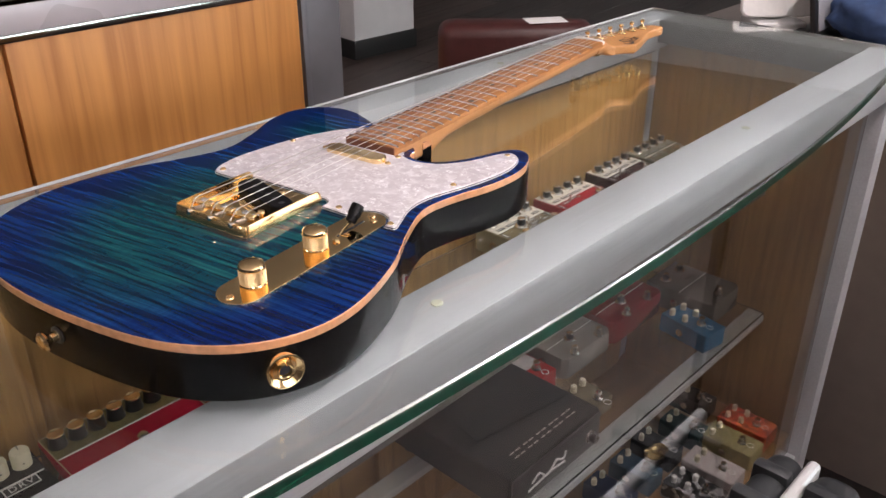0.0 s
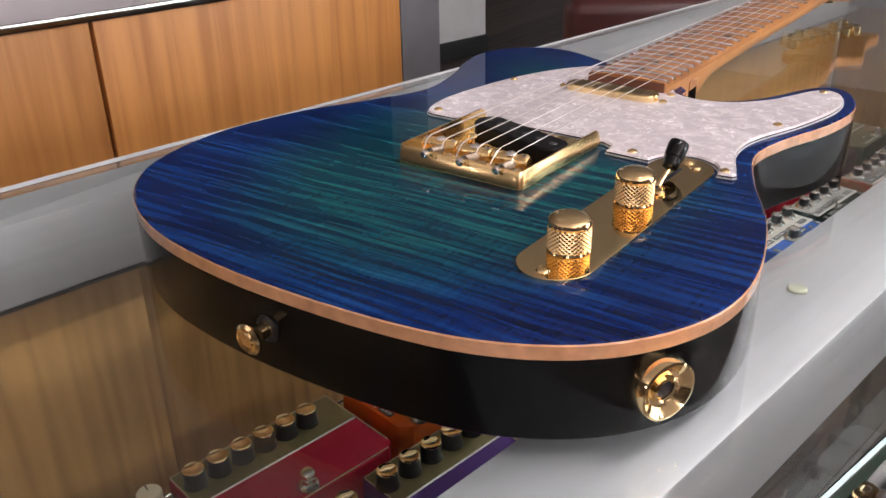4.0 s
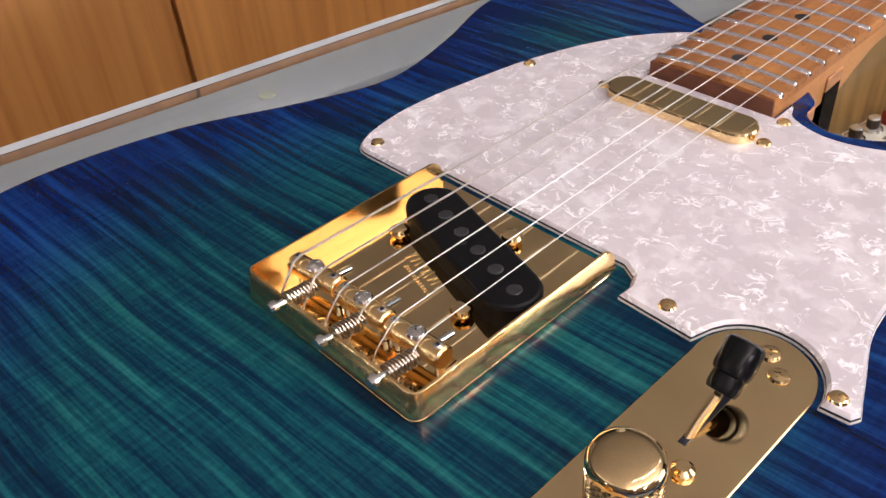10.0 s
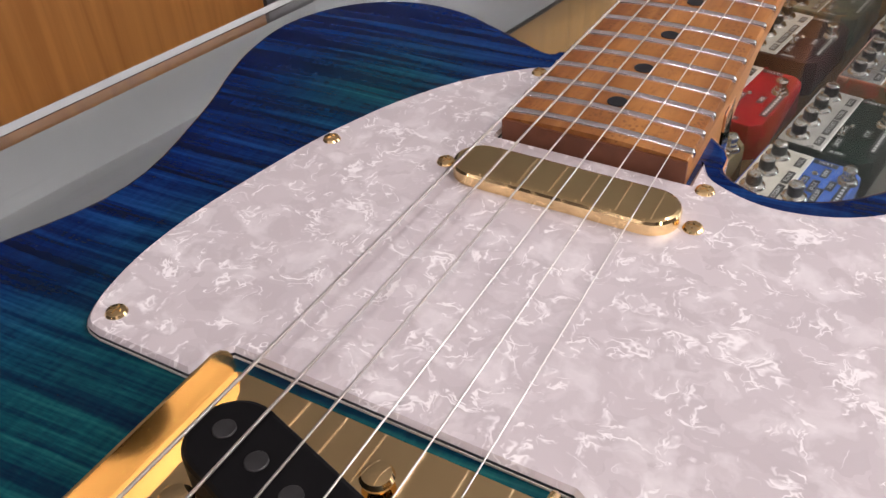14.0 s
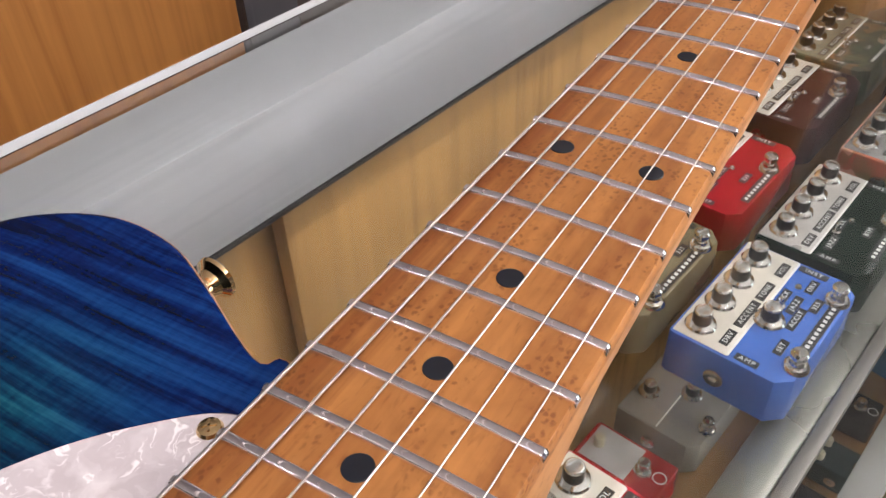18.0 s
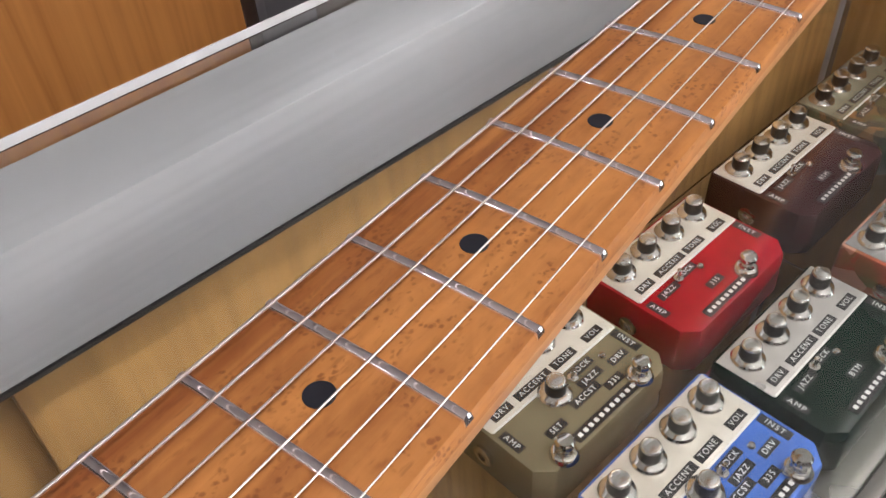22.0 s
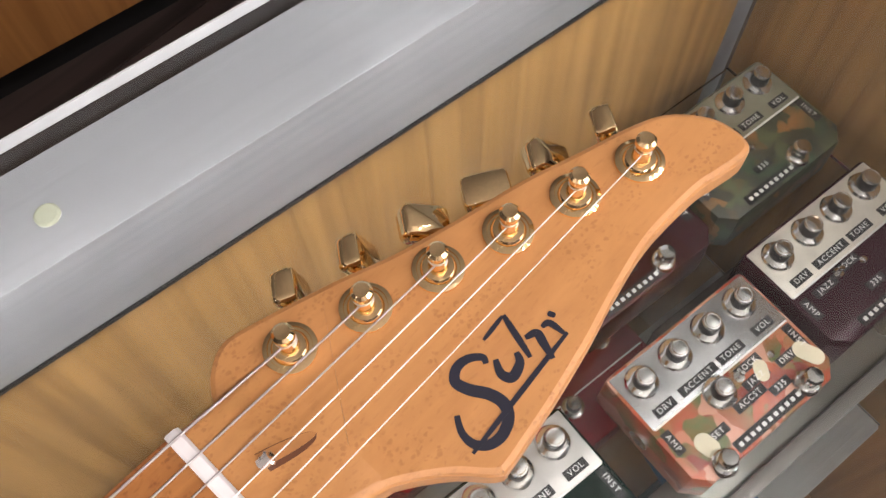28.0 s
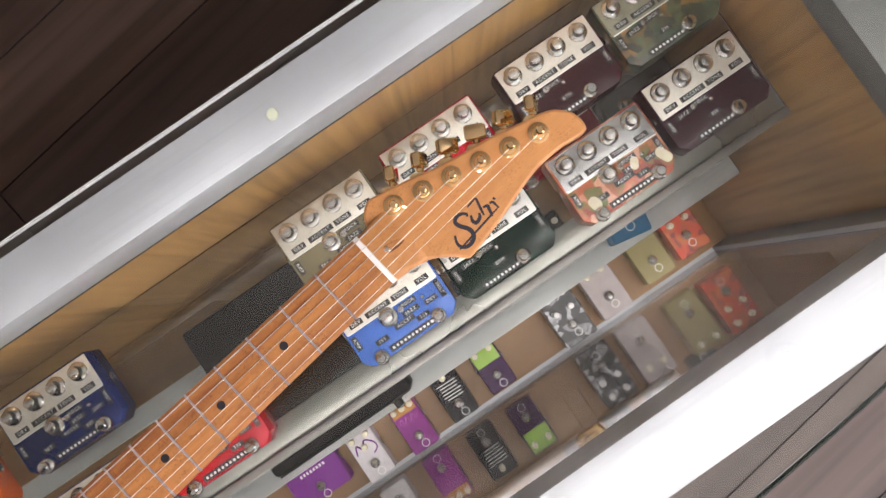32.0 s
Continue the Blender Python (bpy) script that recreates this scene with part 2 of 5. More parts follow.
def brushed(name, color, rough=0.34, along=(300, 4, 300), metal=0.75):
    m, n = blank(name)
    g = n.noise(n.coords(along), 1.0, 4)
    s = n.noise(n.coords((6, 6, 6)), 1.0, 4)
    sc = n("ShaderNodeMapRange", {0: n.math("ADD", g, s), 1: 0.6, 2: 1.4, 3: 0.86, 4: 1.1}).outputs[0]
    col = n("ShaderNodeVectorMath", {0: color, "Scale": sc}, operation="SCALE").outputs[0]
    n.set(Base_Color=col, Metallic=metal, Roughness=n("ShaderNodeMapRange", {0: s, 1: 0.3, 2: 0.7, 3: rough * 0.8, 4: rough * 1.25}).outputs[0],
          Normal=n("ShaderNodeBump", {"Strength": 0.06, "Distance": 0.0003, "Height": g}).outputs[0])
    return m


GOLD = material("polished_gold", (1.0, 0.74, 0.40), 0.07, 1.0, 0.06, 60, rvar=0.3)
WALLGOLD = material("lightly_hazed_gold", (1.0, 0.70, 0.34), 0.20, 1.0, 0.06, 60, rvar=0.3)
BRASS = material("satin_gold", (1.0, 0.71, 0.35), 0.24, 1.0, 0.06, 60)
CHROME = material("polished_chrome", (0.80, 0.79, 0.77), 0.12, 1.0, 0.05, 60)
SPUN = material("spun_aluminium_cap", (0.84, 0.83, 0.81), 0.22, 1.0, 0.06, 60)
STEEL = material("string_steel", (0.86, 0.84, 0.82), 0.38, 1.0, 0.06, 400)


def wound_steel():
    """Nickel wrap on a bass string: fine ribs across its length."""
    m, n = blank("wound_string_nickel")
    w = n("ShaderNodeTexWave", {"Vector": n.coords(), "Scale": 900.0})
    w.bands_direction = "Y"
    n.set(Base_Color=(0.66, 0.63, 0.61, 1), Metallic=1.0, Roughness=0.36, Normal=n("ShaderNodeBump", {"Strength": 0.5, "Distance": 0.0002, "Height": w.outputs[1]}).outputs[0])
    return m


WOUND = wound_steel()
FRETWIRE = material("nickel_fret_wire", (0.92, 0.89, 0.94), 0.13, 1.0, 0.05, 200)
BLACKGLOSS = material("black_gloss_lacquer", (0.0015, 0.0015, 0.002), 0.04, 0.0, 0.1, 20)
BLACKPLASTIC = material("black_plastic", (0.012, 0.012, 0.013), 0.35, 0.0, 0.2, 80)
BLACKMATT = material("black_textured_paint", (0.014, 0.015, 0.017), 0.5, 0.0, 0.3, 300, bump=0.3)
BINDING = material("natural_maple_binding", (0.60, 0.30, 0.15), 0.25, 0.0, 0.25, 160, coat=0.8)
PICKUPBLACK = material("black_pickup_fibre", (0.004, 0.004, 0.005), 0.5, 0.0, 0.2, 200)
TIPBLACK = material("gloss_black_plastic", (0.006, 0.006, 0.007), 0.16, 0.0, 0.2, 80)
BONE = material("white_bone", (0.82, 0.80, 0.78), 0.4, 0.0, 0.05, 100)
for m, level in ((PICKUPBLACK, 0.2), (TIPBLACK, 0.2), (BLACKGLOSS, 0.18)):
    m.node_tree.nodes["Principled BSDF"].inputs["Specular IOR Level"].default_value = level
TOPMAT = flame_top()
PEARL = pearl()
BOARD = maple("roasted_birdseye_board", (0.515, 0.232, 0.066), (0.20, 0.066, 0.017), 1.0, heart=0.75)
NECKWOOD = maple("roasted_maple_neck", (0.555, 0.272, 0.098), (0.395, 0.178, 0.058), 0.6)
ENDWOOD = material("dark_roasted_end_grain", (0.16, 0.055, 0.028), 0.5, 0.0, 0.2, 200)
SLOTWOOD = material("freshly_cut_maple", (0.44, 0.20, 0.065), 0.55, 0.0, 0.2, 200)
ROUT = material("shaded_roasted_wood", (0.13, 0.047, 0.019), 0.6, 0.0, 0.2, 200)
INK = material("blue_black_ink", (0.012, 0.013, 0.024), 0.4, 0.0, 0.1, 100)
DOT = material("black_inlay", (0.012, 0.014, 0.02), 0.3, 0.0, 0.15, 200)
ALU = brushed("brushed_aluminium", (0.40, 0.405, 0.425), 0.46, metal=0.42)
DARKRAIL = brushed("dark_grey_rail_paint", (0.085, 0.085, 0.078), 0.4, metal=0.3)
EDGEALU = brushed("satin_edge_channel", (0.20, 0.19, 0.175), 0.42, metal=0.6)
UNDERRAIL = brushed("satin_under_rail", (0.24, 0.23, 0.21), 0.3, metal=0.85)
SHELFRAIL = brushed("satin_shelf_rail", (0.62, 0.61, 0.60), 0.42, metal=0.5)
PALEALU = material("pale_satin_aluminium", (0.68, 0.67, 0.67), 0.35, 0.4, 0.05, 30)
LILACTOP = material("pale_lilac_laminate", (0.56, 0.53, 0.56), 0.3, 0.1, 0.05, 12)
ALUSHINE = material("bright_aluminium_edge", (0.8, 0.79, 0.78), 0.14, 1.0, 0.05, 30)
GLASS = clear_glass("clear_glass")
GREENEDGE = material("green_glass_edge", (0.002, 0.036, 0.021), 0.12, 0.0, 0.35, 14, stretch=(1, 1, 8))
SHELFGLASS = clear_glass("shelf_glass", (0.95, 0.98, 0.97))
GROUNDEDGE = material("ground_glass_edge", (0.62, 0.63, 0.64), 0.4, 0.0, 0.1, 30)
CHAMFER = material("polished_glass_chamfer", (0.30, 0.33, 0.33), 0.18, 0.8, 0.05, 20)
# Grey tint stands in for the weaker light inside the case.
PANEGLASS = clear_glass("dimming_pane_glass", (0.66, 0.655, 0.645))
BAMBOO = grain_wood("bamboo_panel", (0.40, 0.225, 0.078), (0.215, 0.115, 0.036), "z", 0.42, 1.6, 0.06, 0.25)
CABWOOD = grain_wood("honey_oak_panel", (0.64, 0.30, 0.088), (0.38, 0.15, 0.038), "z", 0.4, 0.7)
# Honey wood again, its colour darkened for the shade on the case floor.
DECKWOOD = grain_wood("shaded_deck_wood", (0.30, 0.165, 0.062), (0.17, 0.085, 0.03), "y", 0.5, 0.7)
FLOORWOOD = grain_wood("dark_plank_floor", (0.10, 0.07, 0.06), (0.035, 0.024, 0.02), "y", 0.45, 0.5, 0.25)
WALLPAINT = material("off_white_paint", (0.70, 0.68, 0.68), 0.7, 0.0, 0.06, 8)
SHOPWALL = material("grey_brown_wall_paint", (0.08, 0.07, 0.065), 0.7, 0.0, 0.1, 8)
CEILPAINT = material("grey_brown_ceiling_paint", (0.62, 0.57, 0.53), 0.8, 0.0, 0.08, 6)
GREYPAINT = material("grey_metal_paint", (0.20, 0.20, 0.22), 0.4, 0.3, 0.1, 10)
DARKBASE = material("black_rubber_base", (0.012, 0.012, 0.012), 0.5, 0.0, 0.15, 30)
MAROON = material("maroon_leather", (0.050, 0.010, 0.009), 0.42, 0.0, 0.2, 90, bump=0.2)
SILICONE = material("clear_rubber", (0.42, 0.43, 0.33), 0.08, 0.0, 0.05, 50)


# ---- mesh helpers ----
def part(name, bm, mat, parent=None, label="", smooth=25, m=None):
    """Links a bmesh as one mesh object, as a thing of its own or under a thing or a part."""
    me = bpy.data.meshes.new(name)
    bmesh.ops.recalc_face_normals(bm, faces=bm.faces)
    bm.to_mesh(me)
    bm.free()
    if smooth:
        me.shade_smooth()
        me.set_sharp_from_angle(angle=radians(smooth))
    me.materials.append(mat)
    ob = new(name, me)
    if parent:
        ob.parent = parent
    if m is not None:
        ob.matrix_basis = m
    if label:
        ob["label"] = label
    return ob


def share(name, ob, parent, m):
    """Another part on the same mesh."""
    o = new(name, ob.data)
    o.parent = parent
    o.matrix_basis = m
    return o


def thing(name, m, label, category, group="", kind=""):
    e = new(name)
    e.empty_display_size = 0.02
    e.matrix_basis = m
    return tagged(e, label, category, group, kind)


def rings(bm, loops, cap0=True, cap1=True, closed=True):
    """Skins loops of points, all of one length."""
    vs = [[bm.verts.new(p) for p in lp] for lp in loops]
    n = len(vs[0])
    for a, b in zip(vs, vs[1:]):
        for k in range(n if closed else n - 1):
            bm.faces.new((a[k], a[(k + 1) % n], b[(k + 1) % n], b[k]))
    if cap0:
        bm.faces.new(vs[0][::-1])
    if cap1:
        bm.faces.new(vs[-1])
    return bm


def box(x0, x1, y0, y1, z0, z1, bevel=0.0, bm=None, segs=2):
    b = bm or bmesh.new()
    t = bmesh.new()
    bmesh.ops.create_cube(t, size=1)
    for v in t.verts:
        v.co = Vector(((x0 + x1) / 2 + v.co.x * (x1 - x0), (y0 + y1) / 2 + v.co.y * (y1 - y0), (z0 + z1) / 2 + v.co.z * (z1 - z0)))
    if bevel:
        bmesh.ops.bevel(t, geom=list(t.edges), offset=bevel, segments=segs, affect="EDGES", profile=0.5)
    if bm is None:
        b.free()
        return t
    me = bpy.data.meshes.new("tmp")
    t.to_mesh(me)
    t.free()
    b.from_mesh(me)
    bpy.data.meshes.remove(me)
    return b


def lathe(profile, seg=32, m=None, bm=None):
    """Turns (radius, height) pairs round z."""
    b = bm or bmesh.new()
    m = m or Matrix.Identity(4)
    loops = [[m @ Vector((max(r, 1e-5) * math.cos(2 * math.pi * k / seg), max(r, 1e-5) * math.sin(2 * math.pi * k / seg), z)) for k in range(seg)] for r, z in profile]
    return rings(b, loops)


def tube(points, r, seg=8, bm=None, r1=None):
    """A round bar along points."""
    b = bm or bmesh.new()
    pts = [Vector(p) for p in points]
    loops = []
    for k, p in enumerate(pts):
        d = (pts[min(k + 1, len(pts) - 1)] - pts[max(k - 1, 0)]).normalized()
        side = d.cross(Vector((0, 0, 1)))
        side = side.normalized() if side.length > 1e-4 else Vector((1, 0, 0))
        up = side.cross(d)
        rr = r if r1 is None else r + (r1 - r) * k / (len(pts) - 1)
        loops.append([p + rr * (math.cos(a) * side + math.sin(a) * up) for a in (2 * math.pi * j / seg for j in range(seg))])
    return rings(b, loops)


def spline(pts, per=6, closed=True):
    """Smooth curve through plan points."""
    n, out = len(pts), []
    P = [Vector((*p, 0)) for p in pts]
    for i in range(n if closed else n - 1):
        g = (lambda j: P[j % n]) if closed else (lambda j: P[min(max(j, 0), n - 1)])
        p0, p1, p2, p3 = g(i - 1), g(i), g(i + 1), g(i + 2)
        for k in range(per):
            t = k / per
            q = 0.5 * (2 * p1 + (p2 - p0) * t + (2 * p0 - 5 * p1 + 4 * p2 - p3) * t * t + (3 * p1 - 3 * p2 + p3 - p0) * t**3)
            out.append((q.x, q.y))
    if not closed:
        out.append(tuple(pts[-1]))
    return out


def inset(loop, d):
    """Moves a closed counter-clockwise plan loop inwards."""
    n, out = len(loop), []
    for k in range(n):
        a, b, c = (Vector(loop[(k + j) % n]) for j in (-1, 0, 1))
        t1, t2 = (b - a).normalized(), (c - b).normalized()
        nn = Vector((-(t1.y + t2.y), t1.x + t2.x))
        nn = nn.normalized() if nn.length > 1e-6 else Vector((-t1.y, t1.x))
        f = max(0.5, nn.dot(Vector((-t1.y, t1.x))))
        out.append(tuple(b + nn * (d / f)))
    return out


def ccw(loop):
    s = sum(a[0] * b[1] - b[0] * a[1] for a, b in zip(loop, loop[1:] + loop[:1]))
    return loop if s > 0 else loop[::-1]


def stack(loop, levels, bm=None):
    """A solid from a plan loop: (height, inset) pairs from below upwards."""
    loop = ccw(list(loop))
    return rings(bm or bmesh.new(), [[(*p, z) for p in inset(loop, d)] for z, d in levels])


def stadium(cx, cy, length, width, angle=0.0, seg=10, rad=None):
    """A bar with round corners in plan."""
    r = rad or min(length, width) / 2
    out = []
    for sx, sy, a0 in ((1, 1, 0), (-1, 1, 90), (-1, -1, 180), (1, -1, 270)):
        for k in range(seg + 1):
            a = radians(a0 + 90 * k / seg)
            out.append((sx * (length / 2 - r) + r * math.cos(a), sy * (width / 2 - r) + r * math.sin(a)))
    c, s = math.cos(radians(angle)), math.sin(radians(angle))
    pts = [(cx + c * x - s * y, cy + s * x + c * y) for x, y in out]
    return [p for k, p in enumerate(pts) if (Vector(p) - Vector(pts[k - 1])).length > 1e-6]


def screw_head(r=0.003, seg=16, slot=True):
    """Domed screw head with a cross cut into it."""
    b = lathe([(r, 0), (r, 0.0004), (r * 0.85, 0.0011), (r * 0.5, 0.0015), (r * 0.25, 0.0016)], seg)
    if slot:
        for a in (0, 90):
            t = box(-r * 0.55, r * 0.55, -r * 0.09, r * 0.09, 0.0013, 0.00175)
            bmesh.ops.rotate(t, verts=t.verts, cent=(0, 0, 0), matrix=Matrix.Rotation(radians(a), 3, "Z"))
            me = bpy.data.meshes.new("tmp")
            t.to_mesh(me)
            t.free()
            b.from_mesh(me)
            bpy.data.meshes.remove(me)
    return b


# ---- the guitar ----
SCALE = 0.6477
BT, FB = 0.0445, 0.0545          # height of the body's face and of the fingerboard over the glass
guitar = thing("electric_guitar", pose(0, 0, 1.0), "blue-burst flame-top electric guitar lying face up on the glass counter", "guitar")


def fret_y(n):
    return -SCALE * (1 - 2 ** (-n / 12))


def board_width(y):
    return 0.0419 + 0.0143 * (-y / 0.466)


def build_body():
    plan = [(-0.030, -0.4062), (-0.040, -0.4078), (-0.050, -0.4042), (-0.068, -0.3955), (-0.087, -0.3880), (-0.108, -0.3872), (-0.126, -0.3950), (-0.1385, -0.4085), (-0.1455, -0.4280), (-0.1440, -0.4500), (-0.139, -0.468), (-0.1275, -0.498),
            (-0.1185, -0.540), (-0.132, -0.580), (-0.155, -0.628), (-0.166, -0.685), (-0.158, -0.735), (-0.132, -0.772), (-0.085, -0.797), (-0.025, -0.806),
            (0.045, -0.803), (0.098, -0.792), (0.137, -0.768), (0.160, -0.732), (0.164, -0.690), (0.151, -0.636), (0.130, -0.590), (0.1165, -0.550),
            (0.121, -0.515), (0.135, -0.472), (0.1395, -0.432), (0.130, -0.399), (0.115, -0.3885), (0.101, -0.400), (0.088, -0.430), (0.072, -0.453),
            (0.053, -0.4635), (0.037, -0.458), (0.0285, -0.440)]
    loop = spline(plan, 5)
    loop += [(0.0283, -0.425), (0.0275, -0.41), (0.0, -0.405)]
    loop = ccw(loop)
    body = part("body", stack(loop, [(0.0, 0.005), (0.0006, 0.0025), (0.0025, 0.0006), (0.005, 0.0), (0.0375, 0.0)]), BLACKGLOSS, guitar, "gloss black body back and sides", 15)
    part("binding", stack(loop, [(0.0376, 0.0), (0.0432, 0.0), (0.0438, 0.0004)]), BINDING, body, "bare natural maple edge binding", 15)
    part("top", stack(loop, [(0.0438, 0.0005), (0.0442, 0.0009), (BT, 0.0018)]), TOPMAT, body, "flamed maple top stained blue and teal", 9)
    return body


body = build_body()


def build_pickguard():
    curve1 = spline([(0.1205, -0.5905), (0.1155, -0.5775), (0.1085, -0.556), (0.1095, -0.530), (0.124, -0.487), (0.1325, -0.445), (0.128, -0.416), (0.115, -0.4065), (0.105, -0.418),
                     (0.092, -0.446), (0.074, -0.466), (0.053, -0.4725), (0.036, -0.467), (0.0300, -0.4575)], 6, False)
    curve2 = spline([(-0.0290, -0.4212), (-0.0380, -0.4247), (-0.0480, -0.4337), (-0.0570, -0.4440), (-0.0642, -0.4555), (-0.0708, -0.4690), (-0.0762, -0.4840), (-0.0805, -0.4995), (-0.0850, -0.5240), (-0.0878, -0.5450), (-0.0880, -0.563), (-0.0858, -0.5770), (-0.0828, -0.5855), (-0.0795, -0.5896), (-0.0745, -0.5908)], 8, False)
    loop = curve1 + [(0.0295, -0.4715), (-0.0295, -0.4715)] + curve2
    loop += [(-0.0465, -0.5905), (-0.0455, -0.584), (-0.042, -0.5805), (0.040, -0.5805), (0.0455, -0.5835), (0.0475, -0.588), (0.0475, -0.5935), (0.0735, -0.5945)]
    loop += [(0.0925 - 0.0182 * math.cos(radians(a)), -0.5945 + 0.0182 * math.sin(radians(a))) for a in range(12, 170, 12)] + [(0.1108, -0.5942), (0.1190, -0.5935)]
    loop = ccw(loop)
    pg = part("pickguard", stack(loop, [(BT + 0.0015, 0.0003), (BT + 0.0026, 0.0013)]), PEARL, guitar, "white pearloid pickguard", 9)
    part("middle_ply", stack(loop, [(BT + 0.0007, 0.0002), (BT + 0.0015, 0.0002)]), INK, pg, "dark middle layer of the pickguard", 30)
    part("bottom_ply", stack(loop, [(BT, 0.0), (BT + 0.0007, 0.0)]), BONE, pg, "white lower layer of the pickguard", 30)
    first = None
    for x, y in ((-0.0755, -0.5835), (-0.0745, -0.4955), (-0.0348, -0.4287), (0.115, -0.4135), (0.112, -0.499), (0.1135, -0.5895), (0.0615, -0.5885), (0.0345, -0.4735)):
        m = pose(x, y, BT + 0.0022, 0, 0, 37 * (x + y) * 1000)
        if first is None:
            first = part("screw", screw_head(0.0028), GOLD, pg, "gold screw", m=m)
        else:
            share("screw", first, pg, m)
    return pg


pickguard = build_pickguard()


def build_bridge():
    br = part("bridge", stack(stadium(0, -0.6265, 0.0795, 0.085, 0, 6, 0.004), [(BT, 0), (BT + 0.0014, 0), (BT + 0.0017, 0.0003)]), GOLD, guitar, "gold ashtray bridge plate")
    b = bmesh.new()
    z0, z1 = BT + 0.0016, BT + 0.0105
    outer = [(0.0398, y) for y in (-0.5843, -0.5850, -0.5866, -0.5890, -0.62, -0.665)] + [(0.0358 + 0.004 * math.cos(radians(a)), -0.665 + 0.004 * math.sin(radians(a))) for a in (-22, -45, -68)] + [(0.0358, -0.669)]
    outer += [(-x, y) for x, y in outer[::-1]]
    lean = [(x * 0.985, y + (0.0011 if y < -0.66 else 0)) for x, y in outer]
    inner = [(x * 0.948, max(y, -0.6662)) for x, y in outer]
    drop = {-0.5843: 0.0048, -0.5850: 0.0026, -0.5866: 0.0009}
    tops = [z1 - drop.get(y, 0.0) for _, y in outer]
    loops = [[(x, y, z0) for x, y in outer], [(x, y, t - 0.0005) for (x, y), t in zip(lean, tops)]]
    for f in (0.3, 0.75):
        loops.append([(x + (i - x) * f, y + (j - y) * f, t) for (x, y), (i, j), t in zip(lean, inner, tops)])
    loops.append([(i * 1.01, j, z0) for i, j in inner])
    vs = [[b.verts.new(p) for p in lp] for lp in loops]
    n = len(outer)
    for a, c in zip(vs, vs[1:]):
        for k in range(n - 1):
            b.faces.new((a[k], a[k + 1], c[k + 1], c[k]))
    for k in (0, n - 1):
        b.faces.new([v[k] for v in vs])
    part("bridge_wall", b, WALLGOLD, br, "raised polished gold rim", 40)
    # slanted pickup
    PX, PY, PT = 0.0028, -0.6110, BT + 0.0097
    lp = stadium(PX, PY, 0.0700, 0.0195, -17.0, 8)
    pk = part("bridge_pickup", stack(lp, [(BT + 0.0017, 0), (PT - 0.0014, 0), (PT - 0.0004, 0.0005), (PT, 0.0013)]), PICKUPBLACK, br, "black flatwork bridge pickup")
    c, s = math.cos(radians(-17.0)), math.sin(radians(-17.0))
    pole = None
    for k in range(6):
        d = -0.0275 + k * 0.0110
        m = pose(PX + c * d, PY + s * d, PT - 0.0003)
        if pole is None:
            pole = part("pole_piece", lathe([(0.0024, 0), (0.0024, 0.0005), (0.0022, 0.0007)], 18), material("ground_magnet", (0.06, 0.06, 0.063), 0.4, 0.6, 0.2, 300), pk, "grey magnet pole", m=m)
        else:
            share("pole_piece", pole, pk, m)
    part("centre_hole", lathe([(0.0014, 0), (0.0014, 0.0004)], 14), DARKBASE, pk, "", m=pose(PX - 0.001, PY - 0.0022, PT - 0.0002))
    scr = None
    for x, y in ((-0.0245, -0.6172), (0.0190, -0.6312), (0.0062, -0.5953)):
        m = pose(x, y, BT + 0.0030)
        if scr is None:
            scr = part("pickup_screw", lathe([(0.0016, -0.0014), (0.0016, 0.0), (0.0034, 0.0003), (0.0036, 0.0012), (0.0030, 0.0022), (0.0014, 0.0026)], 20), GOLD, br, "gold pickup height screw", m=m)
        else:
            share("pickup_screw", scr, br, m)
    # maker's stamp as plain slanted strokes with a finer row below
    etch = material("etched_gold", (0.85, 0.62, 0.32), 0.5, 1.0, 0.3, 900)
    stroke = None
    for n, x0, y0, x1, y1, tall in ((9, -0.0133, -0.6220, 0.0045, -0.6266, 0.0034), (12, -0.0108, -0.6267, 0.0043, -0.6313, 0.0012)):
        for k in range(n):
            f = k / (n - 1)
            m = pose(x0 + (x1 - x0) * f, y0 + (y1 - y0) * f, BT + 0.0017, 0, 0, -24 + 9 * (k % 3)) @ Matrix.Diagonal((1, tall / 0.0034 * (1.35 if k in (0, 5) else 1.0), 1, 1))
            stroke = share("stamp_stroke", stroke, br, m) if stroke else part("stamp_stroke", box(-0.00032, 0.00032, -0.0017, 0.0017, 0, 0.00012), etch, br, "etched maker's stamp", m=m)
    coil_wire = material("bronzed_spring_wire", (0.40, 0.33, 0.26), 0.3, 1.0, 0.1, 300)
    for k, x in enumerate((-0.0208, 0.0014, 0.0235)):
        y = -0.6529 + 0.0005 * (k - 1)
        zc = BT + 0.0094
        sad = part("saddle", lathe([(0.0029, -0.0105), (0.0036, -0.0099), (0.0036, 0.0099), (0.0029, 0.0105)], 24, pose(0, 0, 0, 0, 90, (5, 2, 4)[k])), BRASS, br, "gold barrel saddle", m=pose(x, y, zc))
        for dx in (-0.0080, 0.0080):
            a = radians((5, 2, 4)[k])
            hs = part("height_screw", lathe([(0.0014, -0.0074), (0.0014, 0.0036), (0.0009, 0.0039)], 12), CHROME, sad, "", m=pose(dx * math.cos(a), dx * math.sin(a), 0))
            part("hex_socket", lathe([(0.0007, 0.0), (0.0007, 0.0003)], 6), INK, hs, "dark hex socket", m=pose(0, 0, 0.0037))
        part("saddle_screw", screw_head(0.0029), CHROME, sad, "chrome saddle screw", m=pose(0.0, 0, 0.0030))
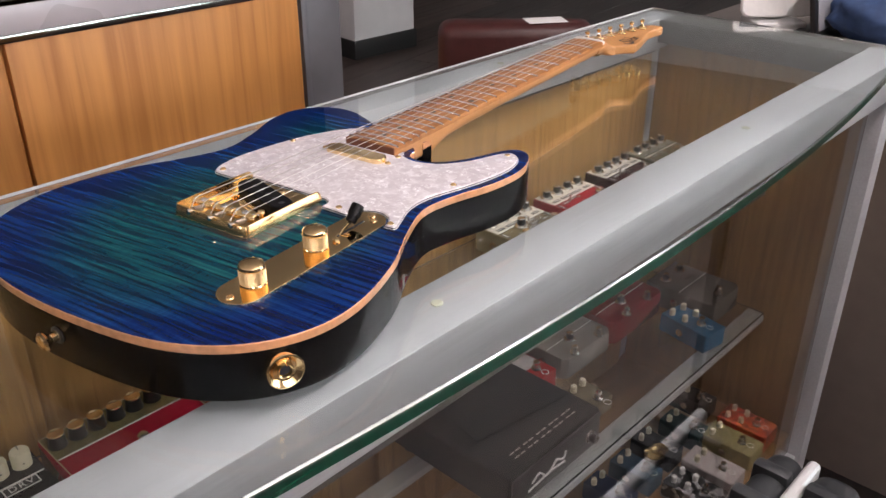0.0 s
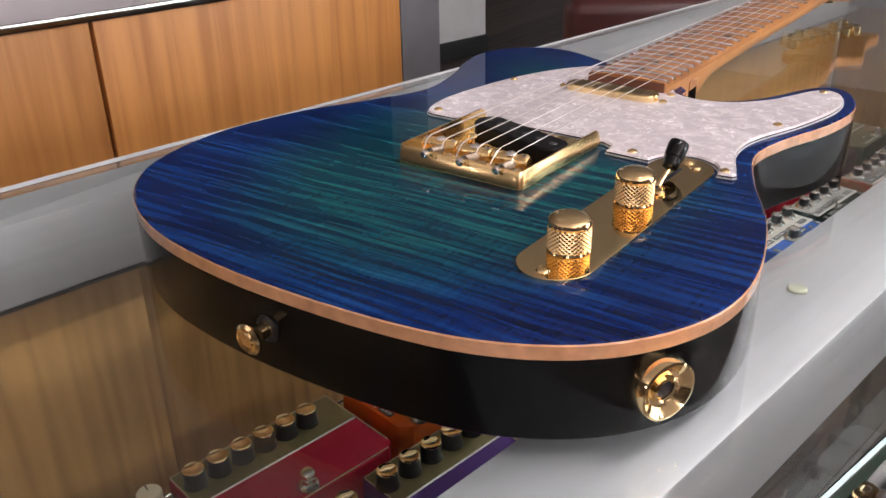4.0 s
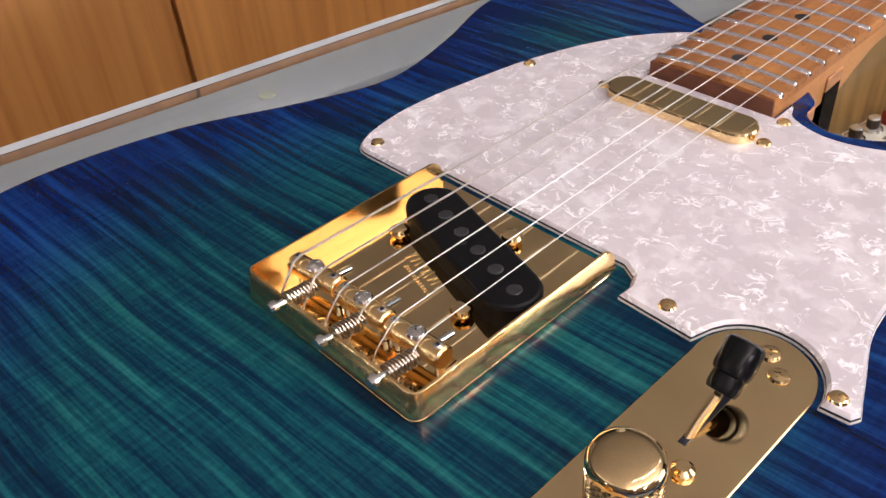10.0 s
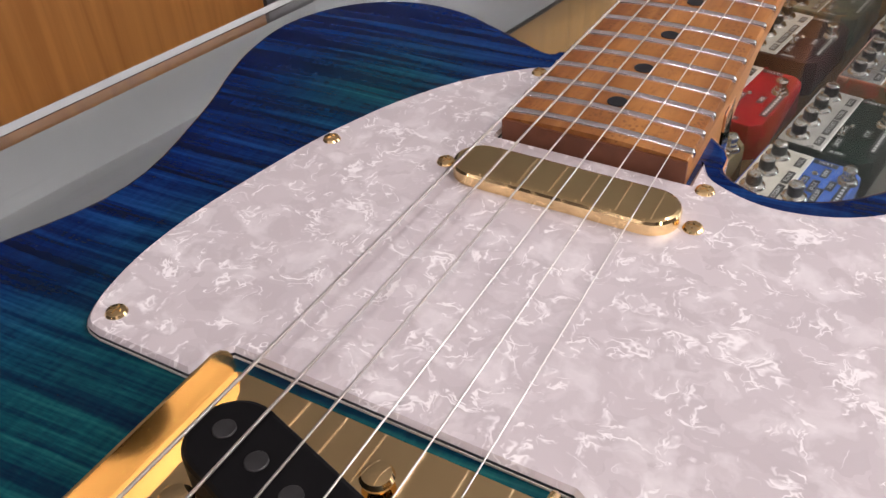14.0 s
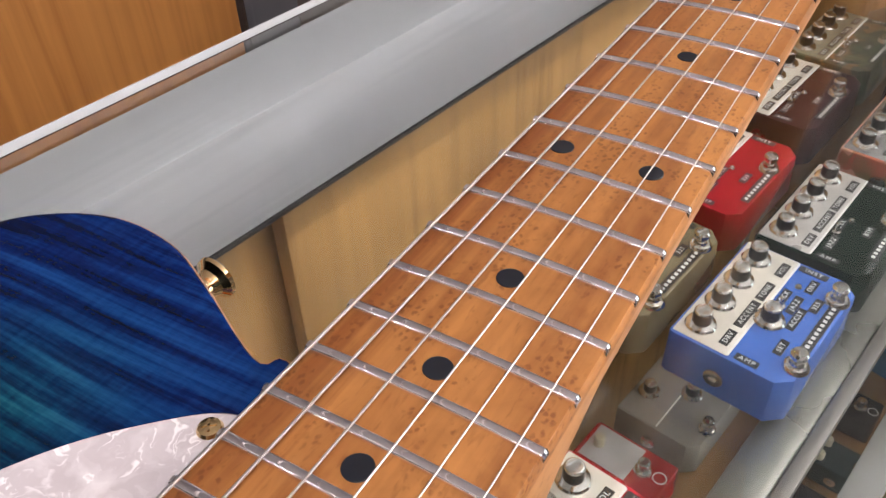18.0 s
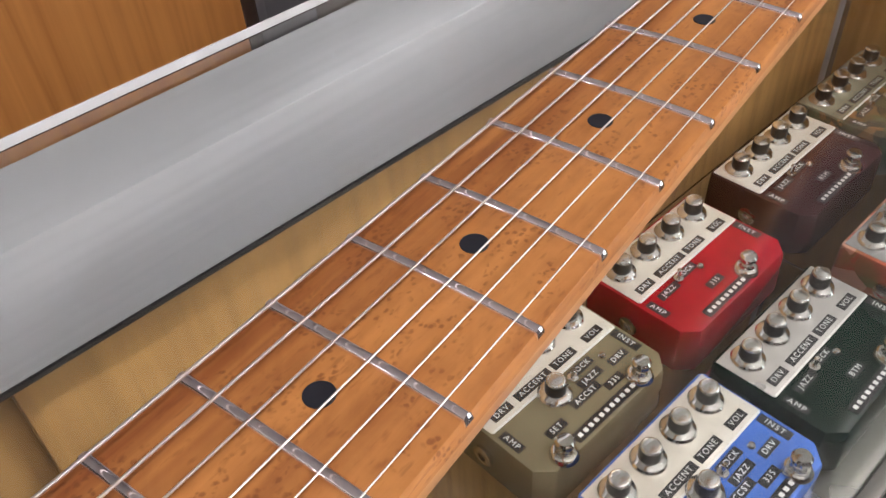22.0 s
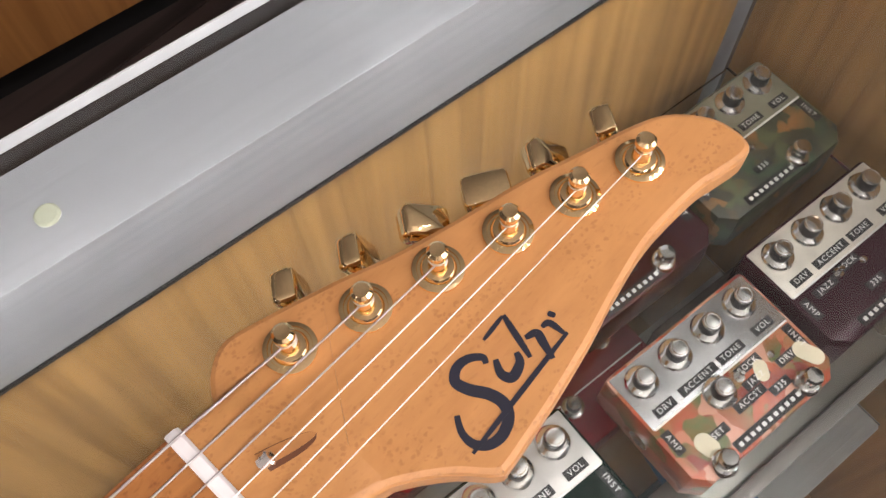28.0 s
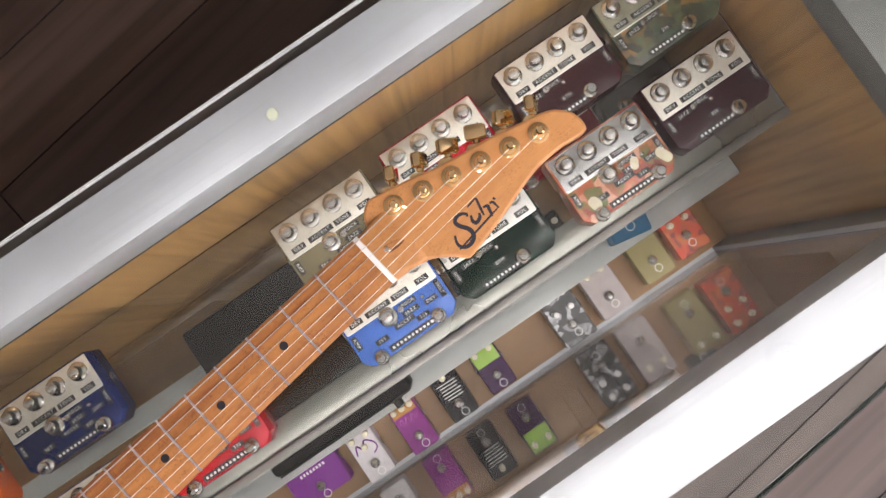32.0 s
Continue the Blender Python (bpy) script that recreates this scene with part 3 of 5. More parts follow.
        # intonation screw with its spring, running back through the rim and poking out in front
        part("intonation_screw", lathe([(0.0011, -0.0105), (0.0012, -0.0100), (0.0012, 0.0174), (0.0021, 0.0175), (0.0022, 0.0190), (0.0015, 0.0199), (0.0004, 0.0200)], 14, pose(0, 0, 0, 84, 0, 0)), CHROME, sad, "chrome screw", m=pose(0.003, 0, -0.0012))
        coil = [(0.0024 * math.cos(a), -0.004 - 0.0105 * a / (2 * math.pi * 9), 0.0024 * math.sin(a)) for a in (2 * math.pi * 9 * j / 90 for j in range(91))]
        part("spring", tube(coil, 0.00042, 5), coil_wire, sad, "bronzed steel spring", m=pose(0.003, 0, -0.0012, -6, 0, 0))
    for x in (-0.027, -0.009, 0.009, 0.027):
        part("mounting_screw", screw_head(0.0032), GOLD, br, "gold screw", m=pose(x, -0.6625, BT + 0.0016))
    return br


bridge = build_bridge()


def build_controls():
    z = BT + 0.0014
    cp = part("control_plate", stack(stadium(0.0925, -0.660, 0.0335, 0.164, 0, 12), [(BT, 0), (z - 0.0003, 0), (z, 0.0003)]), GOLD, guitar, "polished gold control plate")
    for y in (-0.7355, -0.5855):
        part("screw", screw_head(0.0032), GOLD, cp, "gold screw", m=pose(0.0925, y, z - 0.0002, 0, 0, 30))
    # knurled dome knobs
    seg, b = 48, bmesh.new()
    prof = [(0.0090, 0.0001), (0.0094, 0.0005)] + [(0.0094, 0.0005 + 0.0111 * j / 12) for j in range(1, 13)] + [(0.0094, 0.0128), (0.0093, 0.0137), (0.0089, 0.0147), (0.0081, 0.0155), (0.0068, 0.0162), (0.0050, 0.0166), (0.0028, 0.01685), (0.0008, 0.0169)]
    loops = []
    for j, (r, h) in enumerate(prof):
        lp = []
        for k in range(seg):
            rr = r - (0.0008 if 2 <= j <= 13 and (j + k) % 2 else 0)
            lp.append((rr * math.cos(2 * math.pi * k / seg), rr * math.sin(2 * math.pi * k / seg), h))
        loops.append(lp)
    rings(b, loops)
    # diamond facets
    for f in [f for f in b.faces if len(f.verts) == 4 and 0.0005 < f.calc_center_median().z < 0.0114]:
        high = [v for v in f.verts if v.co.xy.length > 0.0090]
        if len(high) == 2 and not any(set(e.verts) == set(high) for e in f.edges):
            bmesh.utils.face_split(f, high[0], high[1])
    kn = part("knob", b, GOLD, cp, "knurled gold dome knob", 25, m=pose(0.0915, -0.713, z))
    share("knob", kn, cp, pose(0.0915, -0.650, z, 0, 0, 9))["label"] = "knurled gold dome knob"
    part("slot_screw", lathe([(0.0028, 0), (0.0030, 0.0012), (0.0018, 0.0024)], 16), GOLD, cp, "", m=pose(0.0975, -0.6345, z))
    part("switch_slot", box(-0.0011, 0.0011, -0.016, 0.016, 0, 0.0002), INK, cp, "dark switch slot", m=pose(0.0925, -0.6115, z))
    sw = part("switch", tube([(0, 0, -0.002), (0.0, 0.006, 0.0022), (0.0, 0.013, 0.0050), (0, 0.020, 0.0085)], 0.0013, 8), GOLD, cp, "gold selector lever", m=pose(0.0925, -0.6265, z))
    part("tip", lathe([(0.0016, -0.0010), (0.0040, -0.0006), (0.0044, 0.0010), (0.0043, 0.0042), (0.0049, 0.0046), (0.0052, 0.0060), (0.0053, 0.0122), (0.0049, 0.0136), (0.0035, 0.0142), (0.0008, 0.0143)], 24), TIPBLACK, sw, "black plastic tip", m=pose(0, 0.0155, 0.0062, -46, 0, 0))
    part("screw", screw_head(0.003), GOLD, cp, "gold screw", m=pose(0.0985, -0.5915, z - 0.0002))
    # neck pickup
    npk = part("neck_pickup", stack(stadium(0, -0.4915, 0.066, 0.0165, 0, 10), [(BT + 0.0020, 0), (BT + 0.0058, 0), (BT + 0.0066, 0.0004), (BT + 0.0070, 0.0012)]), GOLD, guitar, "gold covered neck pickup")
    for x in (-0.0365, 0.0365):
        part("screw", screw_head(0.0028), GOLD, npk, "gold screw", m=pose(x, -0.4915, BT + 0.0024))
    # output jack and strap buttons
    jk = part("output_jack", lathe([(0.0125, -0.004), (0.0128, 0.0012), (0.0122, 0.0032), (0.0112, 0.0036), (0.0098, 0.0026), (0.0078, 0.0010), (0.0058, 0.0006), (0.0057, 0.0024), (0.0048, 0.0028), (0.0042, 0.0024), (0.0040, 0.0004), (0.0004, 0.0004)], 32), GOLD, guitar, "gold recessed output cup", m=look((0.1535, -0.7515, 0.0225), (-0.5, -0.44, 0.0225)))
    part("jack_hole", lathe([(0.0036, 0.0005), (0.0036, 0.0009)], 20), INK, jk, "")
    sb = lathe([(0.0040, 0), (0.0036, 0.003), (0.0034, 0.0065), (0.0046, 0.0088), (0.0068, 0.0104), (0.0070, 0.0116), (0.0056, 0.0127), (0.0035, 0.0121), (0.0030, 0.0127)], 24)
    s1 = part("strap_button", sb, GOLD, guitar, "gold strap button", m=pose(0.003, -0.8055, 0.0225, 90, 0, 0))
    part("washer", lathe([(0.0062, -0.0005), (0.0062, 0.0012), (0.005, 0.0018)], 20), BLACKPLASTIC, s1, "black felt washer")
    s2 = share("strap_button", s1, guitar, pose(-0.093, -0.3845, 0.0175, -90, 0, 0))
    part("washer", lathe([(0.0062, -0.0005), (0.0062, 0.0012), (0.005, 0.0018)], 20), BLACKPLASTIC, s2, "black felt washer")


build_controls()


def arc_z(x, top):
    return top - x * x / (2 * 0.32)


def build_neck():
    # fingerboard: cambered slab
    b, loops, k = bmesh.new(), [], 12
    for y in [0.0] + [fret_y(n) for n in range(1, 23)] + [-0.4705]:
        w = board_width(y) / 2
        top = [(w * (2 * j / k - 1), y, arc_z(w * (2 * j / k - 1), FB)) for j in range(k + 1)]
        top = [(-w, y, FB - 0.0058)] + [(-w, y, top[0][2] - 0.0008)] + [(x * 0.985, yy, z) for x, yy, z in top] + [(w, y, top[-1][2] - 0.0008)] + [(w, y, FB - 0.0058)]
        loops.append(top)
    rings(b, loops, True, True, True)
    fb = part("fingerboard", b, BOARD, guitar, "roasted birdseye maple fingerboard", 40)
    # neck shaft under it
    b, loops = bmesh.new(), []
    for y, deep, sq in ((-0.011, 0.0137, 0.0), (-0.03, 0.0140, 0.0), (-0.12, 0.0145, 0.0), (-0.25, 0.0155, 0.0), (-0.34, 0.0165, 0.05), (-0.375, 0.0175, 0.2), (-0.395, 0.0185, 0.7), (-0.405, 0.0192, 0.95), (-0.47, 0.0195, 0.98)):
        w = board_width(y) / 2
        lp = []
        for j in range(17):
            a = math.pi * j / 16
            cx, sn = math.cos(a), math.sin(a)
            e = 1 - sq * 0.85
            x = w * math.copysign(abs(cx) ** (0.8 * e), cx)
            z = FB - 0.0058 - deep * abs(sn) ** (0.85 * e)
            lp.append((x, y, z))
        loops.append(lp)
    rings(b, loops)
    neck = part("neck", b, NECKWOOD, guitar, "roasted maple bolt-on neck", 50)
    part("board_end", box(-0.0282, 0.0282, -0.4714, -0.4702, BT + 0.0015, FB - 0.0016), ENDWOOD, fb, "dark end grain")
    # frets
    for n in range(1, 23):
        y = fret_y(n)
        w = board_width(y) / 2 + 0.0001
        pts = [(w * (2 * j / 10 - 1), 0, arc_z(w * (2 * j / 10 - 1), 0.0002)) for j in range(11)]
        pts = [(-w - 0.0004, 0, pts[0][2] - 0.0007)] + pts + [(w + 0.0004, 0, pts[-1][2] - 0.0007)]
        b, loops = bmesh.new(), []
        for x, _, z in pts:
            loops.append([(x, 0.00120 * math.cos(a), z + 0.00110 * math.sin(a)) for a in (math.pi * j / 8 for j in range(9))] + [(x, -0.00125, z - 0.0005), (x, 0.00125, z - 0.0005)])
        rings(b, loops)
        part("fret", b, FRETWIRE, fb, m=pose(0, y, FB))
    dot = None
    for n, x in ((3, 0), (5, 0), (7, 0), (9, 0), (12, -0.0125), (12, 0.0125), (15, 0), (17, 0), (19, 0), (21, 0)):
        m = pose(x, (fret_y(n) + fret_y(n - 1)) / 2, arc_z(x, FB) - 0.0004)
        if dot is None:
            dot = part("dot_inlay", lathe([(0.0032, 0), (0.0032, 0.0005), (0.0030, 0.0006)], 24), DOT, fb, "black dot marker", m=m)
        else:
            share("dot_inlay", dot, fb, m)
    # nut
    nb = bmesh.new()
    loops = []
    for j in range(13):
        x = -0.0212 + 0.0424 * j / 12
        z = arc_z(x, FB) + (0.0022 if 0 < j < 12 else 0.0010)
        loops.append([(x, 0.0, FB - 0.004), (x, 0.0, z - 0.0006), (x, 0.0008, z), (x, 0.0034, z - 0.0004), (x, 0.0042, z - 0.0014), (x, 0.0042, FB - 0.004)])
    rings(nb, loops)
    part("nut", nb, BONE, guitar, "white bone nut", 40)


build_neck()
HEADTOP = 0.0428


def build_headstock():
    plan = spline([(-0.0202, 0.0135), (-0.0246, 0.0142), (-0.0313, 0.0188), (-0.0357, 0.0262), (-0.0347, 0.0352), (-0.0264, 0.0620), (-0.0199, 0.0796), (-0.0142, 0.1006), (-0.0087, 0.1234), (-0.0030, 0.1409), (0.0046, 0.1641),
                   (0.0110, 0.1744), (0.0222, 0.1814), (0.0335, 0.1812), (0.0367, 0.1762), (0.0347, 0.1651), (0.0328, 0.1553), (0.0324, 0.1334), (0.0359, 0.1124), (0.0394, 0.0972), (0.0431, 0.0765), (0.0455, 0.0586)], 5, False)
    plan += spline([(0.0459, 0.0535), (0.0433, 0.0503), (0.0357, 0.0438), (0.0267, 0.0319), (0.0229, 0.0225)], 6, False) + [(0.0000, 0.0200)]
    h = part("headstock", stack(plan, [(HEADTOP - 0.0122, 0.0022), (HEADTOP - 0.0108, 0.0006), (HEADTOP - 0.0094, 0.0), (HEADTOP - 0.0022, 0.0), (HEADTOP - 0.0008, 0.0005), (HEADTOP, 0.0020)]), NECKWOOD, guitar, "roasted maple headstock", 16)
    # the neck's end, blending from its round back into the headstock, with the scoop behind the nut
    def scoop(y):
        t = min(max((y - 0.004) / 0.034, 0), 1)
        return HEADTOP - 0.0003 + (FB - 0.0012 - HEADTOP) * (0.5 + 0.5 * math.cos(math.pi * t)) ** 1.5

    b, loops = bmesh.new(), []
    for y in (-0.0115, -0.005, 0.0005, 0.0030, 0.0045, 0.007, 0.010, 0.013, 0.016, 0.019, 0.022, 0.025, 0.028, 0.031, 0.034, 0.038):
        t = min(max((y - 0.001) / 0.027, 0), 1)
        e = t * t * (3 - 2 * t)
        zt = FB - 0.0058 if y < 0.002 else scoop(y)
        wl = 0.0211 + 0.0030 * max(0, (y - 0.010) / 0.02) ** 1.5 * (y > 0.010)
        wr = 0.0211 + 0.0016 * max(y, 0) / 0.016 if y < 0.016 else 0.0227 + 0.0033 * ((y - 0.016) / 0.014) ** 1.3
        wr = min(wr, 0.0262)
        zb = 0.0352 + (HEADTOP - 0.0122 - 0.0352) * e
        zm = zt - 0.0035 - 0.004 * (1 - e) * (y > 0.002)
        lp = [(-wl, zm), (-wl, zt - 0.002), (-wl + 0.0008, zt - 0.0006), (-wl + 0.003, zt), (wr - 0.003, zt), (wr - 0.0008, zt - 0.0006), (wr, zt - 0.002), (wr, zm)]
        for j in range(1, 16):
            a = math.pi * j / 16
            cx, sn = math.cos(a), math.sin(a)
            k = 1 - 0.85 * e
            lp.append(((wr if cx > 0 else wl) * math.copysign(abs(cx) ** (0.8 * k), cx), zm - (zm - zb) * abs(sn) ** (0.85 * k)))
        loops.append([(x, y, z) for x, z in lp])
    rings(b, loops)
    part("neck_end", b, NECKWOOD, h, "", 60)
    # truss rod opening
    def slot(x0, x1, lift):
        b, loops = bmesh.new(), []
        for j in range(15):
            t = j / 14
            y = 0.0128 + 0.0150 * t
            mid, w = 0.0004 + 0.0022 * t, 0.0031 * math.sqrt(max(1 - t ** 2.6, 0.0004))
            z = scoop(y) + lift
            loops.append([(mid + w * x0, y, z), (mid + w * x1, y, z), (mid + w * x1, y, z - 0.001), (mid + w * x0, y, z - 0.001)])
        return rings(b, loops)

    part("truss_rod_slot", slot(-1, 1, 0.00018), ROUT, h, "truss rod slot")
    part("slot_floor", slot(-0.9, 0.45, 0.00030), SLOTWOOD, h, "pale floor of the truss rod slot")
    part("truss_rod_nut", lathe([(0.0024, -0.002), (0.0024, 0.0010), (0.0019, 0.0016), (0.0012, 0.0016), (0.0011, 0.0004)], 12), CHROME, h, "steel truss rod nut", m=pose(0.0006, 0.0142, scoop(0.0142) + 0.0003, -62, 0, -10))
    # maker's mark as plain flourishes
    mark = [spline([(0.0226, 0.0722), (0.0207, 0.0729), (0.0181, 0.0700), (0.0175, 0.0660), (0.0198, 0.0628), (0.0240, 0.0636), (0.0290, 0.0664), (0.0336, 0.0671), (0.0371, 0.0648), (0.0388, 0.0601), (0.0377, 0.0558), (0.0345, 0.0535), (0.0304, 0.0538), (0.0265, 0.0562)], 6, False),
            spline([(0.0237, 0.0748), (0.0276, 0.0728), (0.0304, 0.0742), (0.0292, 0.0786), (0.0265, 0.0802)], 6, False), spline([(0.0176, 0.0768), (0.0167, 0.0856)], 4, False),
            spline([(0.0364, 0.0516), (0.0331, 0.0941)], 4, False), spline([(0.0167, 0.0860), (0.0303, 0.0817)], 4, False), spline([(0.0256, 0.0850), (0.0270, 0.0882), (0.0304, 0.0872), (0.0351, 0.0856)], 6, False),
            spline([(0.0269, 0.0905), (0.0277, 0.0929), (0.0328, 0.0933)], 6, False), spline([(0.0268, 0.0945), (0.0261, 0.0960)], 4, False)]
    for k, pts in enumerate(mark):
        bb = bmesh.new()
        n = len(pts)
        loops = []
        for j, (x, y) in enumerate(pts):
            a, c = Vector(pts[max(j - 1, 0)]), Vector(pts[min(j + 1, n - 1)])
            d = (c - a).normalized()
            w = (0.0017, 0.0015, 0.0007, 0.0008, 0.0010, 0.0013, 0.0010, 0.0012)[k] * (0.45 + 0.55 * math.sin(math.pi * (j + 0.5) / n))
            loops.append([(x - d.y * w, y + d.x * w, HEADTOP + 0.0001 + 0.00002 * k), (x + d.y * w, y - d.x * w, HEADTOP + 0.0001 + 0.00002 * k), (x + d.y * w, y - d.x * w, HEADTOP + 0.00025 + 0.00002 * k), (x - d.y * w, y + d.x * w, HEADTOP + 0.00025 + 0.00002 * k)])
        rings(bb, loops)
        part("painted_mark", bb, INK, h, "dark painted flourish")
    return h


headstock = build_headstock()
POSTS = [(-0.0200 + 0.0068 * k, 0.0390 + 0.0226 * k) for k in range(6)]


def build_tuners():
    for k, (x, y) in enumerate(POSTS):
        t = part("tuner", lathe([(0.0074, 0.0), (0.0078, 0.0004), (0.0077, 0.0009), (0.0064, 0.0014), (0.0062, 0.0010), (0.0054, 0.0011), (0.0052, 0.0017), (0.0046, 0.0024), (0.0040, 0.0026), (0.0031, 0.0027), (0.0030, 0.0045), (0.0022, 0.0068), (0.0024, 0.0085), (0.0031, 0.0098), (0.0031, 0.0118), (0.0022, 0.0128), (0.0012, 0.0126)], 28), GOLD, guitar, "gold locking tuner post", m=pose(x, y, HEADTOP))
        ang = 145.0
        part("housing", stack(stadium(0, 0, 0.020, 0.0135, 0, 6, 0.004), [(-0.0250, 0.001), (-0.0240, 0), (-0.0131, 0)]), GOLD, t, "gold gear housing", m=pose(-0.006, 0.002, 0, 0, 0, ang))
        stem = part("stem", lathe([(0.0030, 0.0080), (0.0030, 0.0150), (0.0019, 0.0155), (0.0019, 0.0170), (0.0031, 0.0175), (0.0031, 0.0195), (0.0019, 0.0200), (0.0019, 0.0215)], 14, pose(0, 0, -0.0195, 0, 90, 0)), GOLD, t, "", m=pose(0, 0, 0, 0, 0, ang))
        turn = (78, 66, 28, -6, 40, 72)[k]
        kb = stack(stadium(0, 0, 0.0168, 0.0124, 0, 4, 0.0026), [(-0.0038, 0.0012), (-0.0032, 0.0004), (0.0, 0.0), (0.0032, 0.0004), (0.0038, 0.0012)])
        part("key", kb, GOLD, t, "gold tuner button", 50, m=pose(0, 0, 0, 0, 0, ang) @ pose(0.0258, 0, -0.0195, turn, 0, 0) @ pose(0, 0, 0, 0, 0, 90))
    # strings from saddle over nut to post
    for k in range(6):
        g = (0.00046, 0.00038, 0.00031, 0.00025, 0.00022, 0.00019)[k] * 0.95
        xb, xn = -0.0270 + 0.0108 * k, -0.0180 + 0.0071 * k
        px, py = POSTS[k]
        zs = BT + 0.0143
        yb = -0.6525 + 0.0012 * (k // 2 - 1)
        pts = [(xb + 0.0006, -0.6660, BT + 0.0018), (xb + 0.0003, -0.6610, BT + 0.0085), (xb, yb - 0.0035, zs - 0.0012), (xb, yb, zs), (xn, 0.0005, FB + 0.0021), (xn, 0.0035, FB + 0.0018), (px + 0.0010, py - 0.0024, HEADTOP + 0.0072)]
        pts = pts[:4] + [tuple(Vector(pts[3]).lerp(Vector(pts[4]), f)) for f in (0.25, 0.5, 0.75)] + pts[4:]
        s = part("string", tube(pts, g, 8), WOUND if k < 3 else STEEL, guitar, "wound nickel guitar string" if k < 3 else "plain steel guitar string", 60)
        wrap = [(0.0026 * math.cos(a), 0.0026 * math.sin(a), 0.0058 + 0.0004 * a) for a in (2 * math.pi * j / 14 for j in range(24))]
        part("winding", tube(wrap, g, 6), STEEL, s, "", m=pose(px, py, HEADTOP))


build_tuners()

# ---- the glass display counter ----
CASE = pose(0, 0, 0, 0, 0, -9.15)      # local x runs to the customer's side, local y along the counter
counter = thing("display_counter", CASE, "glass-topped display counter with brushed aluminium frame and bamboo back panels", "display case")
U0, U1, V0 = -1.22, 0.470, -0.1825


def build_counter():
    # bowed glass top
    edge = []
    for k in range(41):
        u = U0 + (U1 + 0.012 - U0) * k / 40
        edge.append((0.340 - (u + 0.38) ** 2 / 10.0, u))
    loop = edge + [(V0, U1 + 0.012), (V0, U0)]
    g = part("glass_top", stack(loop, [(0.988, 0.0012), (0.9892, 0), (0.9988, 0), (1.0, 0.0012)]), GLASS, counter, "thick clear glass top with bowed green edge", 0)
    g.visible_shadow = False
    def rail(name, x0, x1, y0, y1, z0, z1, label="", mat=ALU):
        return part(name, box(x0, x1, y0, y1, z0, z1, 0.0015), mat, counter, label)
    rail("back_rail", -0.1750, -0.1275, U0, U1, 0.933, 0.9865, "brushed aluminium frame rail")
    # Black strip laid in for the shadow line below the rear rail.
    part("gasket", box(-0.1345, -0.1272, U0 + 0.04, U1 - 0.06, 0.9305, 0.9327), DARKBASE, counter, "dark strip put in as the shade under the rear rail")
    # the front rail runs a degree off the back rail
    b = box(0.2135, 0.2720, U0, U1, 0.932, 0.9865, 0.0015)
    for v in b.verts:
        v.co.x -= 0.0163 * min(v.co.y, 0.0)
    part("front_rail", b, ALU, counter, "brushed aluminium frame rail")
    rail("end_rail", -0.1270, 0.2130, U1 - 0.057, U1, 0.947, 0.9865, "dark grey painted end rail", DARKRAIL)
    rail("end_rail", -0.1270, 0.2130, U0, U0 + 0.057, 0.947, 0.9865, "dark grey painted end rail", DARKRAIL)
    part("ground_edge", box(V0 - 0.0003, V0 + 0.0008, U0 + 0.002, U1 + 0.010, 0.9888, 0.9994), GROUNDEDGE, g, "whitish ground rear edge of the glass")
    band = [(p[0] + 0.0006, p[1]) for p in edge]
    part("green_edge", stack(band + [(x - 0.0009, y) for x, y in edge[::-1]], [(0.9886, 0), (0.9972, 0)]), GREENEDGE, g, "polished green glass edge", 12)
    rim = [[(p[0] + d, p[1], z) for p in edge] for d, z in ((0.0007, 0.9974), (0.0007, 0.9990), (-0.0006, 1.0003), (-0.0006, 0.9996))]
    part("chamfer", rings(bmesh.new(), [[lp[k] for lp in rim] for k in range(len(edge))]), CHAMFER, g, "bright polished chamfer of the glass", 20)
    for u in (U0 + 0.02, U1 - 0.02):
        rail("post", 0.236, 0.270, u - 0.019, u + 0.019, 0.12, 0.9315, "aluminium corner post")
        rail("post", -0.172, -0.152, u - 0.019, u + 0.019, 0.12, 0.9325, "aluminium corner post")
    pane = part("front_pane", box(0.2415, 0.2465, U0 + 0.042, U1 - 0.042, 0.22, 0.9318, 0.0005), PANEGLASS, counter, "front glass pane, tinted to dim the case inside", 0)
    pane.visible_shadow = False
    part("plinth", box(-0.1425, 0.22, U0 + 0.03, U1 - 0.03, 0.0, 0.12, 0.002), DARKBASE, counter, "black recessed plinth")
    part("front_skirt", box(0.232, 0.262, U0 + 0.04, U1 - 0.04, 0.12, 0.22, 0.002), ALU, counter, "aluminium lower front rail")
    part("deck", box(-0.1690, 0.232, U0, U1, 0.20, 0.245, 0.001), DECKWOOD, counter, "honey wood floor of the case, colour darkened for shade")
    # wooden back, as sliding panels, and ends
    for a, b, v in ((U0 + 0.04, -0.735, -0.143), (-0.760, -0.262, -0.160), (-0.281, U1 - 0.04, -0.143)):
        part("back_panel", box(v - 0.012, v, a, b, 0.245, 0.9325, 0.0015), BAMBOO, counter, "bamboo sliding back panel")
    for u in (U0 + 0.005, U1 - 0.017):
        part("end_panel", box(-0.1425, 0.231, u, u + 0.012, 0.245, 0.946, 0.001), BAMBOO, counter, "bamboo end panel")
